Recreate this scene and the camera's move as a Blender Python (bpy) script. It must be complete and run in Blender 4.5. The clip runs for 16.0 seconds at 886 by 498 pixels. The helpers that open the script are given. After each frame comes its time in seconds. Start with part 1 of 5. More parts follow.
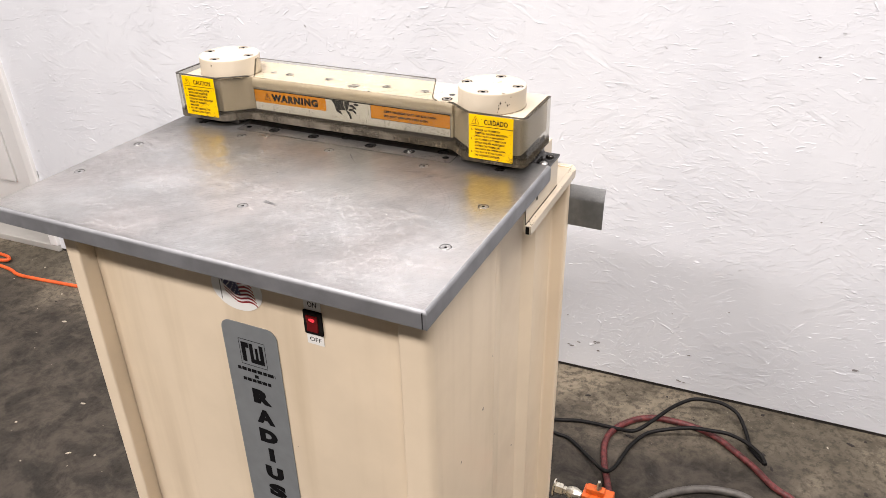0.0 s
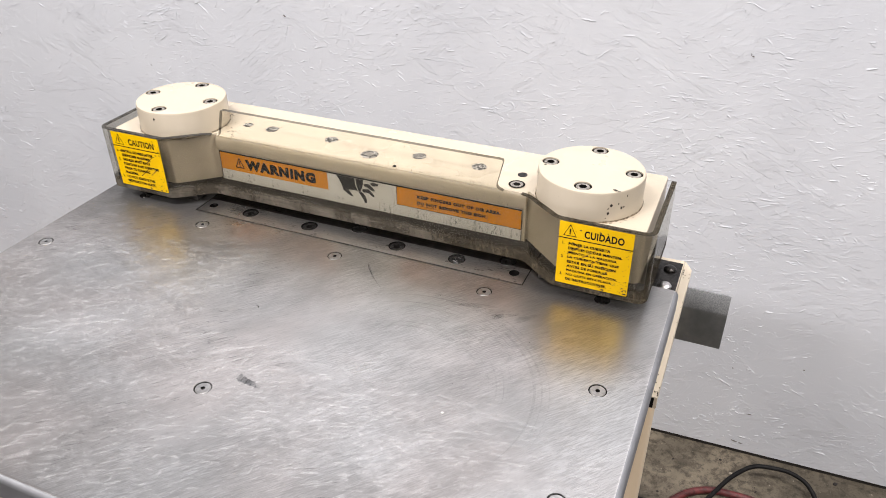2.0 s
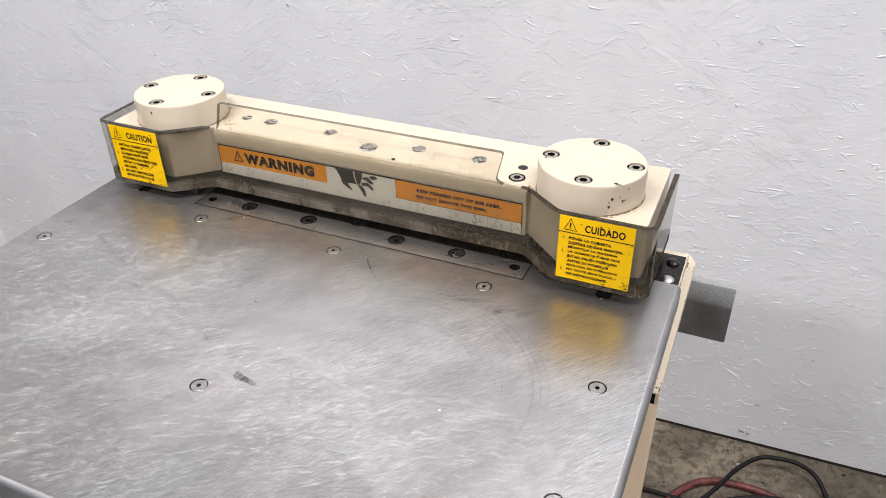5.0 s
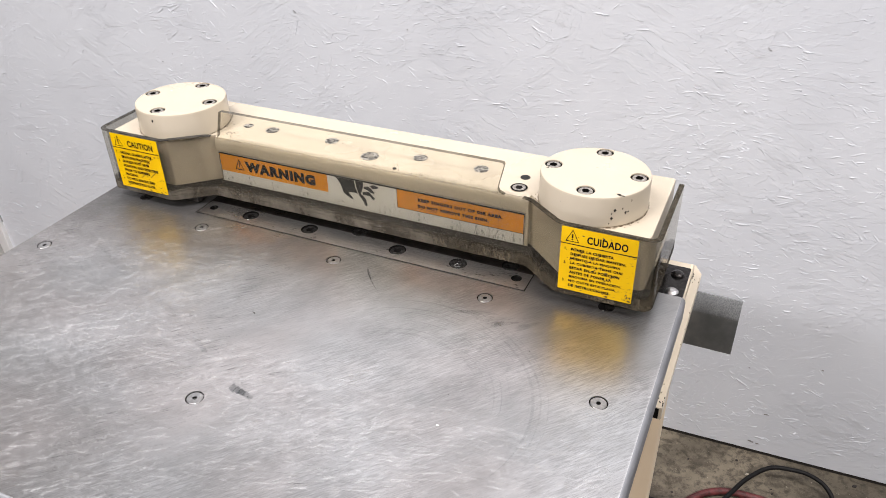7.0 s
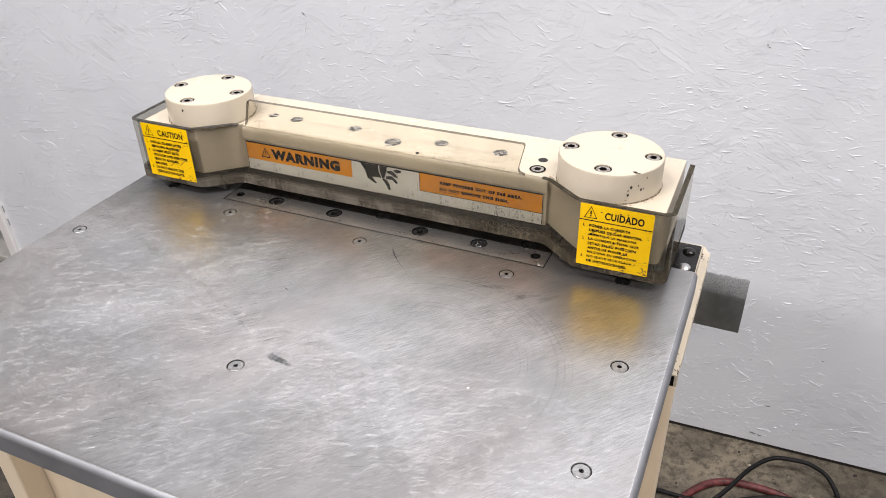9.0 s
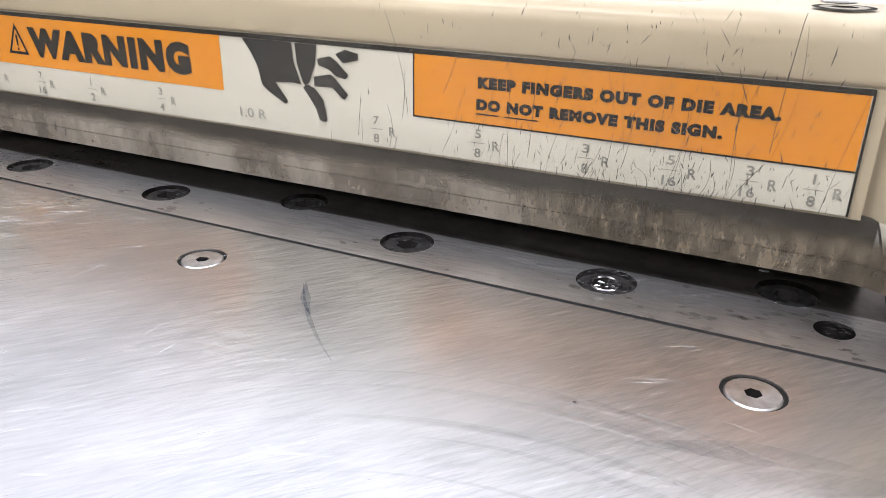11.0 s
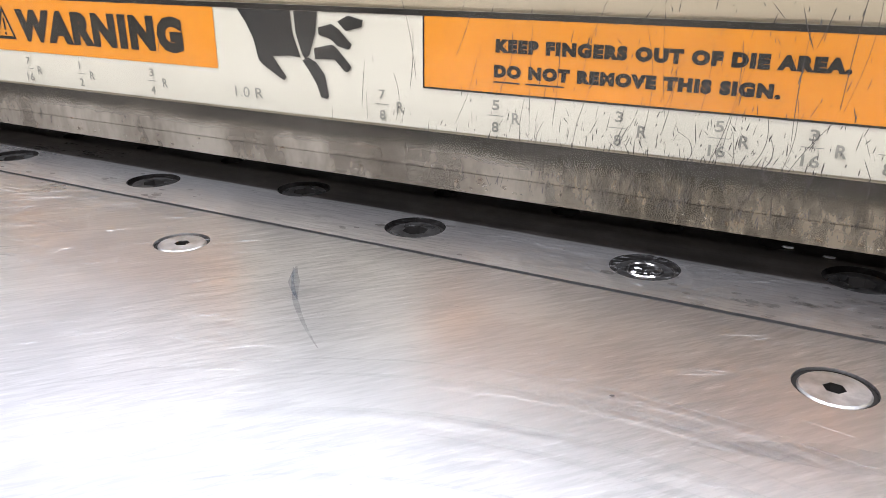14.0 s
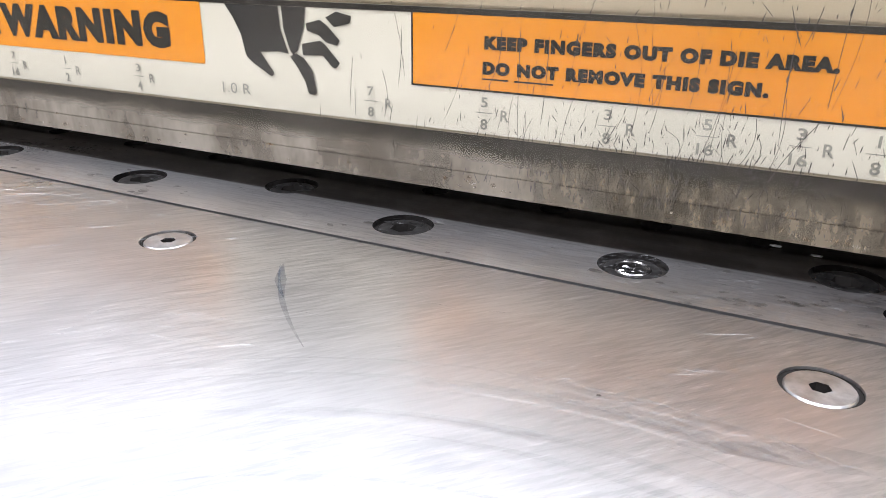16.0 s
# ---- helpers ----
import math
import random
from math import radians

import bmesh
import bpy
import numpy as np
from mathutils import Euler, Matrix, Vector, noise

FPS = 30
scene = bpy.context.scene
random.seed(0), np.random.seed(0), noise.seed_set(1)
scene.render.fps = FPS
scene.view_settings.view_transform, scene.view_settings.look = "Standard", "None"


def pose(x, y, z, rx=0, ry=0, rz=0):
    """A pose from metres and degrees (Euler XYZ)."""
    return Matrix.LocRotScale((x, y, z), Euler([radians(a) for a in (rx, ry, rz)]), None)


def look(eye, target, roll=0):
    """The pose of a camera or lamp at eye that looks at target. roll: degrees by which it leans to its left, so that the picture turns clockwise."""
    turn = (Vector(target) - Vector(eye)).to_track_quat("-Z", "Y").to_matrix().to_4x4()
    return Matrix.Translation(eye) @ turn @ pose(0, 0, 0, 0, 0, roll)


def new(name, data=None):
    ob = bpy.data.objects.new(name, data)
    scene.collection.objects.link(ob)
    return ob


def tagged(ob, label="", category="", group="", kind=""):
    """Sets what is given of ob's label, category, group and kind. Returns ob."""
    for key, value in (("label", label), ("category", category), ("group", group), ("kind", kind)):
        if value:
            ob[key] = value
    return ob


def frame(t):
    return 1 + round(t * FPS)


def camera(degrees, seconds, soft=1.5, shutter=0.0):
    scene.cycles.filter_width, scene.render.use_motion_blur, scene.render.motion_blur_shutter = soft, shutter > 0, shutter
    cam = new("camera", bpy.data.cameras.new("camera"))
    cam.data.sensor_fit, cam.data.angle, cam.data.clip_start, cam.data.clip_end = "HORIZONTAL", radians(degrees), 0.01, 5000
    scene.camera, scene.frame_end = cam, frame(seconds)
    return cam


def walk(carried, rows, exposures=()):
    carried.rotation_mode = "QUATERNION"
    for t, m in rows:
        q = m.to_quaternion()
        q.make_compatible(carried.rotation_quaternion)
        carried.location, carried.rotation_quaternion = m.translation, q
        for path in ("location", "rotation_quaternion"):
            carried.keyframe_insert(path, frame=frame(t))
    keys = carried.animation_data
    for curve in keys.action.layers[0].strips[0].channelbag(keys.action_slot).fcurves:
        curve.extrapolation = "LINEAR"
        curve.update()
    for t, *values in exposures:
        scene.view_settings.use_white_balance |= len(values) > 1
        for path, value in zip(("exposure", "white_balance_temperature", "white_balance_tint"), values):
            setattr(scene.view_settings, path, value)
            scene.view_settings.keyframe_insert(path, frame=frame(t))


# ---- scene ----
cam = camera(60.17, 16.0, soft=0.7)
PATH = [
    (0, (0.5579, -0.8201, 1.3062), (-0.1906, 0.7599, 0.3350), -1.18),
    (0.5, (0.4277, -0.6659, 1.3129), (-0.3118, 0.9095, 0.3273), -1.10),
    (1, (0.3497, -0.5730, 1.3075), (-0.3650, 1.0009, 0.3016), -0.92),
    (1.5, (0.3299, -0.5331, 1.3120), (-0.3580, 1.0343, 0.2776), -0.68),
    (2, (0.3203, -0.4955, 1.2967), (-0.3468, 1.0542, 0.2227), -0.42),
    (2.5, (0.3190, -0.4720, 1.2946), (-0.3425, 1.0571, 0.1881), -0.38),
    (3, (0.3204, -0.4612, 1.2924), (-0.3426, 1.0522, 0.1654), -0.56),
    (3.5, (0.3203, -0.4578, 1.2913), (-0.3466, 1.0511, 0.1605), -0.77),
    (4, (0.3218, -0.4667, 1.2949), (-0.3498, 1.0468, 0.1732), -0.92),
    (4.5, (0.3236, -0.4850, 1.2968), (-0.3529, 1.0370, 0.1897), -0.97),
    (7, (0.3277, -0.4718, 1.2972), (-0.3814, 1.0475, 0.2066), -1.33),
    (7.5, (0.3295, -0.4747, 1.2975), (-0.3785, 1.0437, 0.2053), -1.54),
    (8, (0.3284, -0.4823, 1.2975), (-0.3773, 1.0376, 0.2058), -1.75),
    (8.5, (0.3230, -0.5017, 1.2941), (-0.3790, 1.0239, 0.2079), -1.71),
    (9, (0.3217, -0.5176, 1.2922), (-0.3807, 1.0184, 0.2210), -1.47),
    (9.2, (0.3176, -0.5210, 1.2814), (-0.3851, 1.0237, 0.2231), -1.24),
    (11.3, (0.1350, -0.1238, 0.9900), (-0.6739, 1.5381, 0.2259), 0.84),
    (11.5, (0.1365, -0.1258, 0.9885), (-0.6838, 1.5374, 0.2395), 0.83),
    (12, (0.1358, -0.1255, 0.9854), (-0.7065, 1.5350, 0.2552), 0.66),
    (12.5, (0.1362, -0.1257, 0.9857), (-0.7171, 1.5313, 0.2603), 0.43),
    (13, (0.1370, -0.1257, 0.9854), (-0.7226, 1.5275, 0.2587), 0.16),
    (13.5, (0.1372, -0.1256, 0.9848), (-0.7269, 1.5269, 0.2618), 0.05),
    (14, (0.1376, -0.1264, 0.9857), (-0.7221, 1.5317, 0.2704), 0.23),
    (14.5, (0.1380, -0.1268, 0.9858), (-0.7221, 1.5338, 0.2770), 0.25),
    (15, (0.1382, -0.1269, 0.9869), (-0.7174, 1.5363, 0.2785), 0.33),
    (15.5, (0.1385, -0.1255, 0.9869), (-0.7085, 1.5389, 0.2711), 0.46),
    (16, (0.1379, -0.1253, 0.9859), (-0.6995, 1.5399, 0.2607), 0.60),
]
EXPOSURES = [(0, 0.38, 6850, 12), (0.5, 0.33, 6800, 11), (1.5, 0.1, 6650, 10), (2.5, 0.0, 6550, 10), (9.2, 0.0, 6500, 10), (10.3, 0.4, 6350, 10), (11.3, 1.13, 5850, 11), (11.6, 1.16, 5850, 11), (12.3, 1.28, 5850, 11), (16, 1.28, 5850, 11)]
walk(cam, [(t, look(eye, target, roll)) for t, eye, target, roll in PATH], EXPOSURES)

# ---- light ----
world = bpy.data.worlds.new("world")
scene.world = world
world.use_nodes = True
world.node_tree.nodes["Background"].inputs[0].default_value = (0.8, 0.85, 1.0, 1)
world.node_tree.nodes["Background"].inputs[1].default_value = 0.05


def strip_lamp(x, y, z, power, long=1.3, wide=0.3):
    data = bpy.data.lights.new("ceiling_lamp", "AREA")
    data.shape, data.size, data.size_y = "RECTANGLE", long, wide
    data.energy, data.color = power, (1.0, 0.955, 0.962)
    ob = new("ceiling_lamp", data)
    ob.location = (x, y, z)
    return ob


LAMP_Z = 3.3
for lx, ly, power in ((-0.8, -0.68, 61), (-1.3, -2.6, 108), (1.4, 0.0, 58), (1.4, -2.6, 96)):
    strip_lamp(lx, ly, LAMP_Z, power)

# ---- materials ----
WALL_RELIEF = 0.0015  # height of the board's strands


class Nodes:
    """A small helper round a node material."""

    def __init__(self, name):
        self.mat = bpy.data.materials.new(name)
        self.mat.use_nodes = True
        self.tree = self.mat.node_tree
        self.bsdf = self.tree.nodes["Principled BSDF"]
        self.out = self.tree.nodes["Material Output"]
        self.coord = self.tree.nodes.new("ShaderNodeTexCoord").outputs["Object"]

    def put(self, socket, value):
        if hasattr(value, "is_linked") or hasattr(value, "links"):
            self.tree.links.new(value, socket)
        elif isinstance(value, (tuple, list)) and len(value) == 3 and socket.type == "RGBA":
            socket.default_value = (*value, 1)
        else:
            socket.default_value = value

    def node(self, kind, **inputs):
        n = self.tree.nodes.new(kind)
        for key, value in inputs.items():
            self.put(n.inputs[key.replace("_", " ")], value)
        return n

    def mapped(self, scale=(1, 1, 1), turn=(0, 0, 0), shift=(0, 0, 0)):
        source = self.coord
        if any(turn):
            r = self.node("ShaderNodeMapping")
            r.inputs["Rotation"].default_value = [radians(a) for a in turn]
            self.tree.links.new(source, r.inputs["Vector"])
            source = r.outputs[0]
        n = self.node("ShaderNodeMapping")
        n.inputs["Location"].default_value = shift
        n.inputs["Scale"].default_value = scale
        self.tree.links.new(source, n.inputs["Vector"])
        return n.outputs[0]

    def noise(self, scale, detail=4.0, rough=0.55, vector=None, distort=0.0):
        n = self.node("ShaderNodeTexNoise", Scale=scale, Detail=detail, Roughness=rough, Distortion=distort)
        self.tree.links.new(vector or self.coord, n.inputs["Vector"])
        return n.outputs["Fac"]

    def ramp(self, value, a, b, low=0.0, high=1.0):
        n = self.tree.nodes.new("ShaderNodeMapRange")
        n.interpolation_type = "SMOOTHSTEP"
        for k, v in enumerate((value, a, b, low, high)):
            self.put(n.inputs[k], v)
        return n.outputs[0]

    def mix(self, fac, a, b):
        n = self.tree.nodes.new("ShaderNodeMix")
        n.data_type = "RGBA"
        self.put(n.inputs[0], fac)
        self.put(n.inputs[6], a)
        self.put(n.inputs[7], b)
        return n.outputs[2]

    def math(self, op, a, b=0.0):
        n = self.tree.nodes.new("ShaderNodeMath")
        n.operation = op
        self.put(n.inputs[0], a)
        self.put(n.inputs[1], b)
        return n.outputs[0]

    def bump(self, height, distance, strength=1.0, under=None):
        n = self.node("ShaderNodeBump", Distance=distance, Strength=strength)
        self.tree.links.new(height, n.inputs["Height"])
        if under:
            self.tree.links.new(under, n.inputs["Normal"])
        return n.outputs[0]

    def set(self, **inputs):
        for key, value in inputs.items():
            self.put(self.bsdf.inputs[key.replace("_", " ")], value)
        return self


def paint(name, colour, rough=0.45, speck=0.06, chips=None, bump=0.0004, gloss=0.5, streak=0.0):
    """Aged paint: slow colour drift, fine orange peel, dull patches, optional chipped spots."""
    n = Nodes(name)
    slow, fine = n.noise(6.0, 5), n.noise(160.0, 3)
    dark = tuple(c * (1 - speck * 2.2) for c in colour)
    col = n.mix(n.ramp(slow, 0.3, 0.75), colour, dark)
    if streak:
        run = n.ramp(n.noise(1.0, 4, 0.55, n.mapped((16, 16, 0.9))), 0.46, 0.72, 0.0, streak)
        col = n.mix(run, col, tuple(c * k for c, k in zip(colour, (0.66, 0.62, 0.55))))
        fleck = n.ramp(n.noise(70.0, 2, 0.4), 0.79, 0.80)
        col = n.mix(fleck, col, (0.12, 0.09, 0.06))
    if chips:
        spot = n.ramp(n.noise(240.0, 3, 0.6), 0.775, 0.79)
        col = n.mix(spot, col, chips)
    n.set(Base_Color=col, Roughness=n.ramp(slow, 0.3, 0.7, rough - 0.08, rough + 0.1), Specular_IOR_Level=gloss, Normal=n.bump(fine, bump, 0.35))
    return n.mat


def plain(name, colour, rough=0.5, metal=0.0, vary=0.25, scale=60.0, gloss=0.5):
    n = Nodes(name)
    f = n.noise(scale, 4)
    col = n.mix(n.ramp(f, 0.3, 0.7), tuple(c * (1 - vary) for c in colour), tuple(min(1, c * (1 + vary * 0.5)) for c in colour))
    n.set(Base_Color=col, Roughness=n.ramp(n.noise(scale * 0.3, 3), 0.3, 0.7, max(0.03, rough - 0.07), rough + 0.07), Metallic=metal, Specular_IOR_Level=gloss)
    return n.mat


def make_steel(name, light, dark, r0, r1, turn=-8, guard_dim=(0.0, 0.03, 0.0), shade_from=None):
    """Worn brushed sheet steel: cloudy smears, fine streaks two ways, faint heat tints."""
    n = Nodes(name)
    cloud = n.noise(6.0, 4, 0.5, distort=0.8)
    patch = n.noise(20.0, 3, 0.5, n.mapped((1, 2.2, 1), (0, 0, turn)), 0.3)
    grain = n.noise(1.0, 4, 0.7, n.mapped((70, 1000, 50), (0, 0, turn - 3)))
    grain2 = n.noise(1.0, 4, 0.7, n.mapped((90, 900, 50), (0, 0, turn - 16)))
    tint = n.noise(9.0, 3, 0.5, n.mapped(shift=(3, 1, 0)))
    smear = n.math("ADD", n.math("MULTIPLY", cloud, 0.62), n.math("MULTIPLY", patch, 0.38))
    both = n.math("ADD", n.math("MULTIPLY", grain, 0.6), n.math("MULTIPLY", grain2, 0.4))
    where = n.ramp(n.noise(13.0, 3, 0.5, n.mapped(shift=(7, 2, 0))), 0.36, 0.62)
    col = n.mix(n.ramp(smear, 0.34, 0.64), dark, light)
    col = n.mix(n.math("MULTIPLY", n.ramp(both, 0.46, 0.58), n.math("ADD", n.math("MULTIPLY", where, 0.34), 0.15)), col, tuple(c * 0.58 for c in dark))
    col = n.mix(n.math("MULTIPLY", n.ramp(both, 0.45, 0.36), n.math("ADD", n.math("MULTIPLY", where, 0.40), 0.10)), col, (0.86, 0.86, 0.86))
    # Darkening at the guard's ends: its dim reflection painted in, with some oil film.
    at = n.node("ShaderNodeSeparateXYZ", Vector=n.coord)
    near = n.ramp(n.math("ADD", at.outputs[1], n.math("MULTIPLY", n.math("SUBTRACT", n.noise(22, 5, 0.65), 0.5), 0.07)), guard_dim[0], guard_dim[1])
    ends = n.math("ADD", n.ramp(at.outputs[0], -0.12, -0.20, 0.0, guard_dim[2]), n.ramp(at.outputs[0], 0.14, 0.20, 0.0, guard_dim[2] * 0.45))
    dimmed = n.math("MULTIPLY", near, ends)
    col = n.mix(dimmed, col, (0.10, 0.097, 0.093))
    if shade_from:
        # Shade under the guard, with some grease, painted dark from this line back.
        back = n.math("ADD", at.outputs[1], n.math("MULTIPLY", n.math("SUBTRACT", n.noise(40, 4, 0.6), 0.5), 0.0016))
        col = n.mix(n.ramp(back, shade_from - 0.0005, shade_from + 0.0006, 0.0, 0.9), col, n.mix(n.ramp(n.noise(90, 5, 0.7), 0.4, 0.65), (0.11, 0.094, 0.077), (0.20, 0.175, 0.15)))
    warm = n.mix(n.ramp(tint, 0.3, 0.7), (0.94, 0.975, 0.99), (1.0, 0.945, 0.925))
    m = n.tree.nodes.new("ShaderNodeMix")
    m.data_type, m.blend_type = "RGBA", "MULTIPLY"
    m.inputs[0].default_value = 0.6
    n.tree.links.new(col, m.inputs[6])
    n.tree.links.new(warm, m.inputs[7])
    rough = n.math("ADD", n.ramp(smear, 0.28, 0.72, r1, r0), n.math("MULTIPLY", n.math("SUBTRACT", both, 0.5), 0.12))
    rough = n.math("ADD", rough, n.math("MULTIPLY", dimmed, 0.28))
    n.set(Base_Color=m.outputs[2], Metallic=1.0, Roughness=rough)
    return n.mat


def make_wall_paint():
    """White paint over pressed strand board: overlapping tilted strands show through as relief."""
    n = Nodes("painted_strand_board")
    warp = n.node("ShaderNodeTexNoise", Scale=14.0, Detail=4.0, Roughness=0.6)
    n.tree.links.new(n.coord, warp.inputs["Vector"])
    add = n.tree.nodes.new("ShaderNodeVectorMath")
    add.operation = "MULTIPLY_ADD"
    n.tree.links.new(warp.outputs["Color"], add.inputs[0])
    add.inputs[1].default_value = (0.006, 0.006, 0.006)
    n.tree.links.new(n.coord, add.inputs[2])
    total = None
    for k, (turn, long, wide, share) in enumerate(((4, 14, 80, 0.76), (-30, 20, 110, 0.78), (35, 24, 120, 0.80), (-14, 34, 150, 0.82), (22, 40, 170, 0.82), (68, 26, 130, 0.86))):
        first = n.tree.nodes.new("ShaderNodeMapping")
        first.inputs["Rotation"].default_value = (0, radians(turn), 0)
        n.tree.links.new(add.outputs[0], first.inputs["Vector"])
        turned = n.tree.nodes.new("ShaderNodeMapping")
        turned.inputs["Scale"].default_value = (long, 1, wide)
        turned.inputs["Location"].default_value = (k * 3.7, 0, k * 1.9)
        n.tree.links.new(first.outputs[0], turned.inputs["Vector"])
        cell = n.node("ShaderNodeTexVoronoi", Scale=1.0)
        n.tree.links.new(turned.outputs[0], cell.inputs["Vector"])
        pick = n.tree.nodes.new("ShaderNodeSeparateColor")
        n.tree.links.new(cell.outputs["Color"], pick.inputs[0])
        local = n.tree.nodes.new("ShaderNodeVectorMath")
        local.operation = "SUBTRACT"
        n.tree.links.new(turned.outputs[0], local.inputs[0])
        n.tree.links.new(cell.outputs["Position"], local.inputs[1])
        at = n.node("ShaderNodeSeparateXYZ", Vector=local.outputs[0])
        lean = n.math("MULTIPLY", at.outputs[2], n.math("MULTIPLY", n.math("SUBTRACT", pick.outputs[1], 0.5), 0.9))
        tilt = n.math("ADD", 0.55, lean)
        where = n.ramp(n.noise(4.5, 4, 0.6, n.mapped(shift=(k * 5.1, 0, k * 2.3))), 0.46, 0.62)
        flake = n.math("MULTIPLY", n.math("MULTIPLY", n.ramp(pick.outputs[0], share - 0.06, share + 0.2), where), tilt)
        weight = min(1.0, 110.0 / wide)
        flake = n.math("MULTIPLY", flake, weight)
        total = flake if total is None else n.math("ADD", total, flake)
    rag = n.noise(1.0, 5, 0.65, n.mapped((70, 1, 210), (0, 12, 0)), 0.6)
    fine = n.noise(300.0, 4, 0.6)
    relief = n.bump(fine, 0.0006, 0.5, n.bump(n.ramp(rag, 0.56, 0.78), 0.0008, 0.5, n.bump(total, WALL_RELIEF, 1.0)))
    slow = n.noise(2.2, 4)
    col = n.mix(n.ramp(slow, 0.3, 0.7), (0.75, 0.775, 0.81), (0.68, 0.705, 0.745))
    n.set(Base_Color=col, Roughness=n.ramp(n.noise(12, 3), 0.3, 0.7, 0.42, 0.6), Normal=relief)
    return n.mat


def make_concrete():
    n = Nodes("stained_concrete")
    big, mid, fine = n.noise(1.6, 6, 0.62, distort=0.6), n.noise(9.0, 6, 0.7), n.noise(130.0, 4)
    col = n.mix(n.ramp(big, 0.38, 0.62), (0.105, 0.09, 0.066), (0.29, 0.245, 0.18))
    col = n.mix(n.ramp(mid, 0.48, 0.85, 0.0, 0.8), col, (0.05, 0.043, 0.034))
    col = n.mix(n.ramp(n.noise(26, 4), 0.66, 0.74), col, (0.26, 0.22, 0.17))
    col = n.mix(n.ramp(n.noise(55, 5, 0.7), 0.46, 0.66, 0.0, 0.75), col, (0.030, 0.026, 0.020))
    col = n.mix(n.ramp(n.noise(21, 8, 0.78, distort=0.4), 0.47, 0.60, 0.0, 0.62), col, (0.050, 0.042, 0.031))
    col = n.mix(n.ramp(n.noise(95, 4, 0.7), 0.66, 0.72, 0.0, 0.7), col, (0.38, 0.34, 0.27))
    # Much darker away from the wall, with a ragged border.
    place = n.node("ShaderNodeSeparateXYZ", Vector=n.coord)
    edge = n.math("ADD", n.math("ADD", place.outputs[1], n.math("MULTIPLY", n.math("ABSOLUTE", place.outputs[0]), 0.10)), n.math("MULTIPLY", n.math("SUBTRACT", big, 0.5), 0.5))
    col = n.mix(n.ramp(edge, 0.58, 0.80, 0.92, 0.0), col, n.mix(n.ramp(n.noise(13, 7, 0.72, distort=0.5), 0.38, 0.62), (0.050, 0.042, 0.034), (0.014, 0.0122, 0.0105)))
    n.set(Base_Color=col, Roughness=n.ramp(mid, 0.3, 0.7, 0.55, 0.9), Specular_IOR_Level=0.3, Normal=n.bump(fine, 0.002, 0.4, n.bump(mid, 0.004, 0.3)))
    return n.mat


def make_guard(name, clear, low, high, foot, dark=(0.04, 0.034, 0.026), pale=(0.24, 0.21, 0.165), blot=70, veil=0.0):
    """Clear plastic sheet, smoked and grimy, with smears; the foot of it is caked with oily dirt. Each face passes the tint once."""
    n = Nodes(name)
    through_it = n.node("ShaderNodeBsdfTransparent", Color=(*clear, 1))
    shine = n.node("ShaderNodeBsdfGlossy", Color=(1, 1, 1, 1), Roughness=n.ramp(n.noise(30, 4), 0.4, 0.8, 0.06, 0.2))
    edge_on = n.node("ShaderNodeLayerWeight", Blend=0.5)
    glossy = n.tree.nodes.new("ShaderNodeMixShader")
    n.put(glossy.inputs[0], n.math("ADD", n.math("MULTIPLY", n.math("POWER", edge_on.outputs[1], 5.0), 0.5), 0.008))
    n.tree.links.new(through_it.outputs[0], glossy.inputs[1])
    n.tree.links.new(shine.outputs[0], glossy.inputs[2])
    sep = n.node("ShaderNodeSeparateXYZ", Vector=n.coord)
    dirt = n.mix(n.ramp(n.noise(blot, 5, 0.7, n.mapped((1, 1, 0.5))), 0.40, 0.64), dark, pale)
    # Brown oil towards the end where most sheets are fed.
    fed = n.math("ADD", sep.outputs[0], n.math("MULTIPLY", n.math("SUBTRACT", n.noise(30, 5, 0.7), 0.5), 0.08))
    dirt = n.mix(n.ramp(fed, 0.045, 0.115, 0.0, 0.85), dirt, n.mix(n.ramp(n.noise(260, 4, 0.7, n.mapped((1, 1, 0.4))), 0.42, 0.62), (0.034, 0.028, 0.019), (0.098, 0.080, 0.054)))
    film = n.node("ShaderNodeBsdfDiffuse", Color=dirt)
    smear = n.noise(14, 6, 0.7, n.mapped((1, 1, 0.35)))
    ragged = n.math("ADD", sep.outputs[2], n.math("MULTIPLY", n.math("SUBTRACT", n.noise(45, 5, 0.65, n.mapped((1, 1, 0.25))), 0.5), 0.007))
    grime = n.math("ADD", n.ramp(smear, 0.35, 0.8, low, high), n.ramp(ragged, 0.0195, 0.0235, foot, 0.0))
    # Fine scuffing and dust veil the whole sheet.
    dust = n.node("ShaderNodeBsdfDiffuse", Color=(0.38, 0.335, 0.26, 1))
    veiled = n.tree.nodes.new("ShaderNodeMixShader")
    n.put(veiled.inputs[0], n.ramp(n.noise(35, 5, 0.7, n.mapped((1, 1, 0.4))), 0.3, 0.7, veil * 0.6, veil * 1.4))
    n.tree.links.new(glossy.outputs[0], veiled.inputs[1])
    n.tree.links.new(dust.outputs[0], veiled.inputs[2])
    mixed = n.tree.nodes.new("ShaderNodeMixShader")
    n.put(mixed.inputs[0], grime)
    n.tree.links.new(veiled.outputs[0], mixed.inputs[1])
    n.tree.links.new(film.outputs[0], mixed.inputs[2])
    n.tree.links.new(mixed.outputs[0], n.out.inputs[0])
    return n.mat


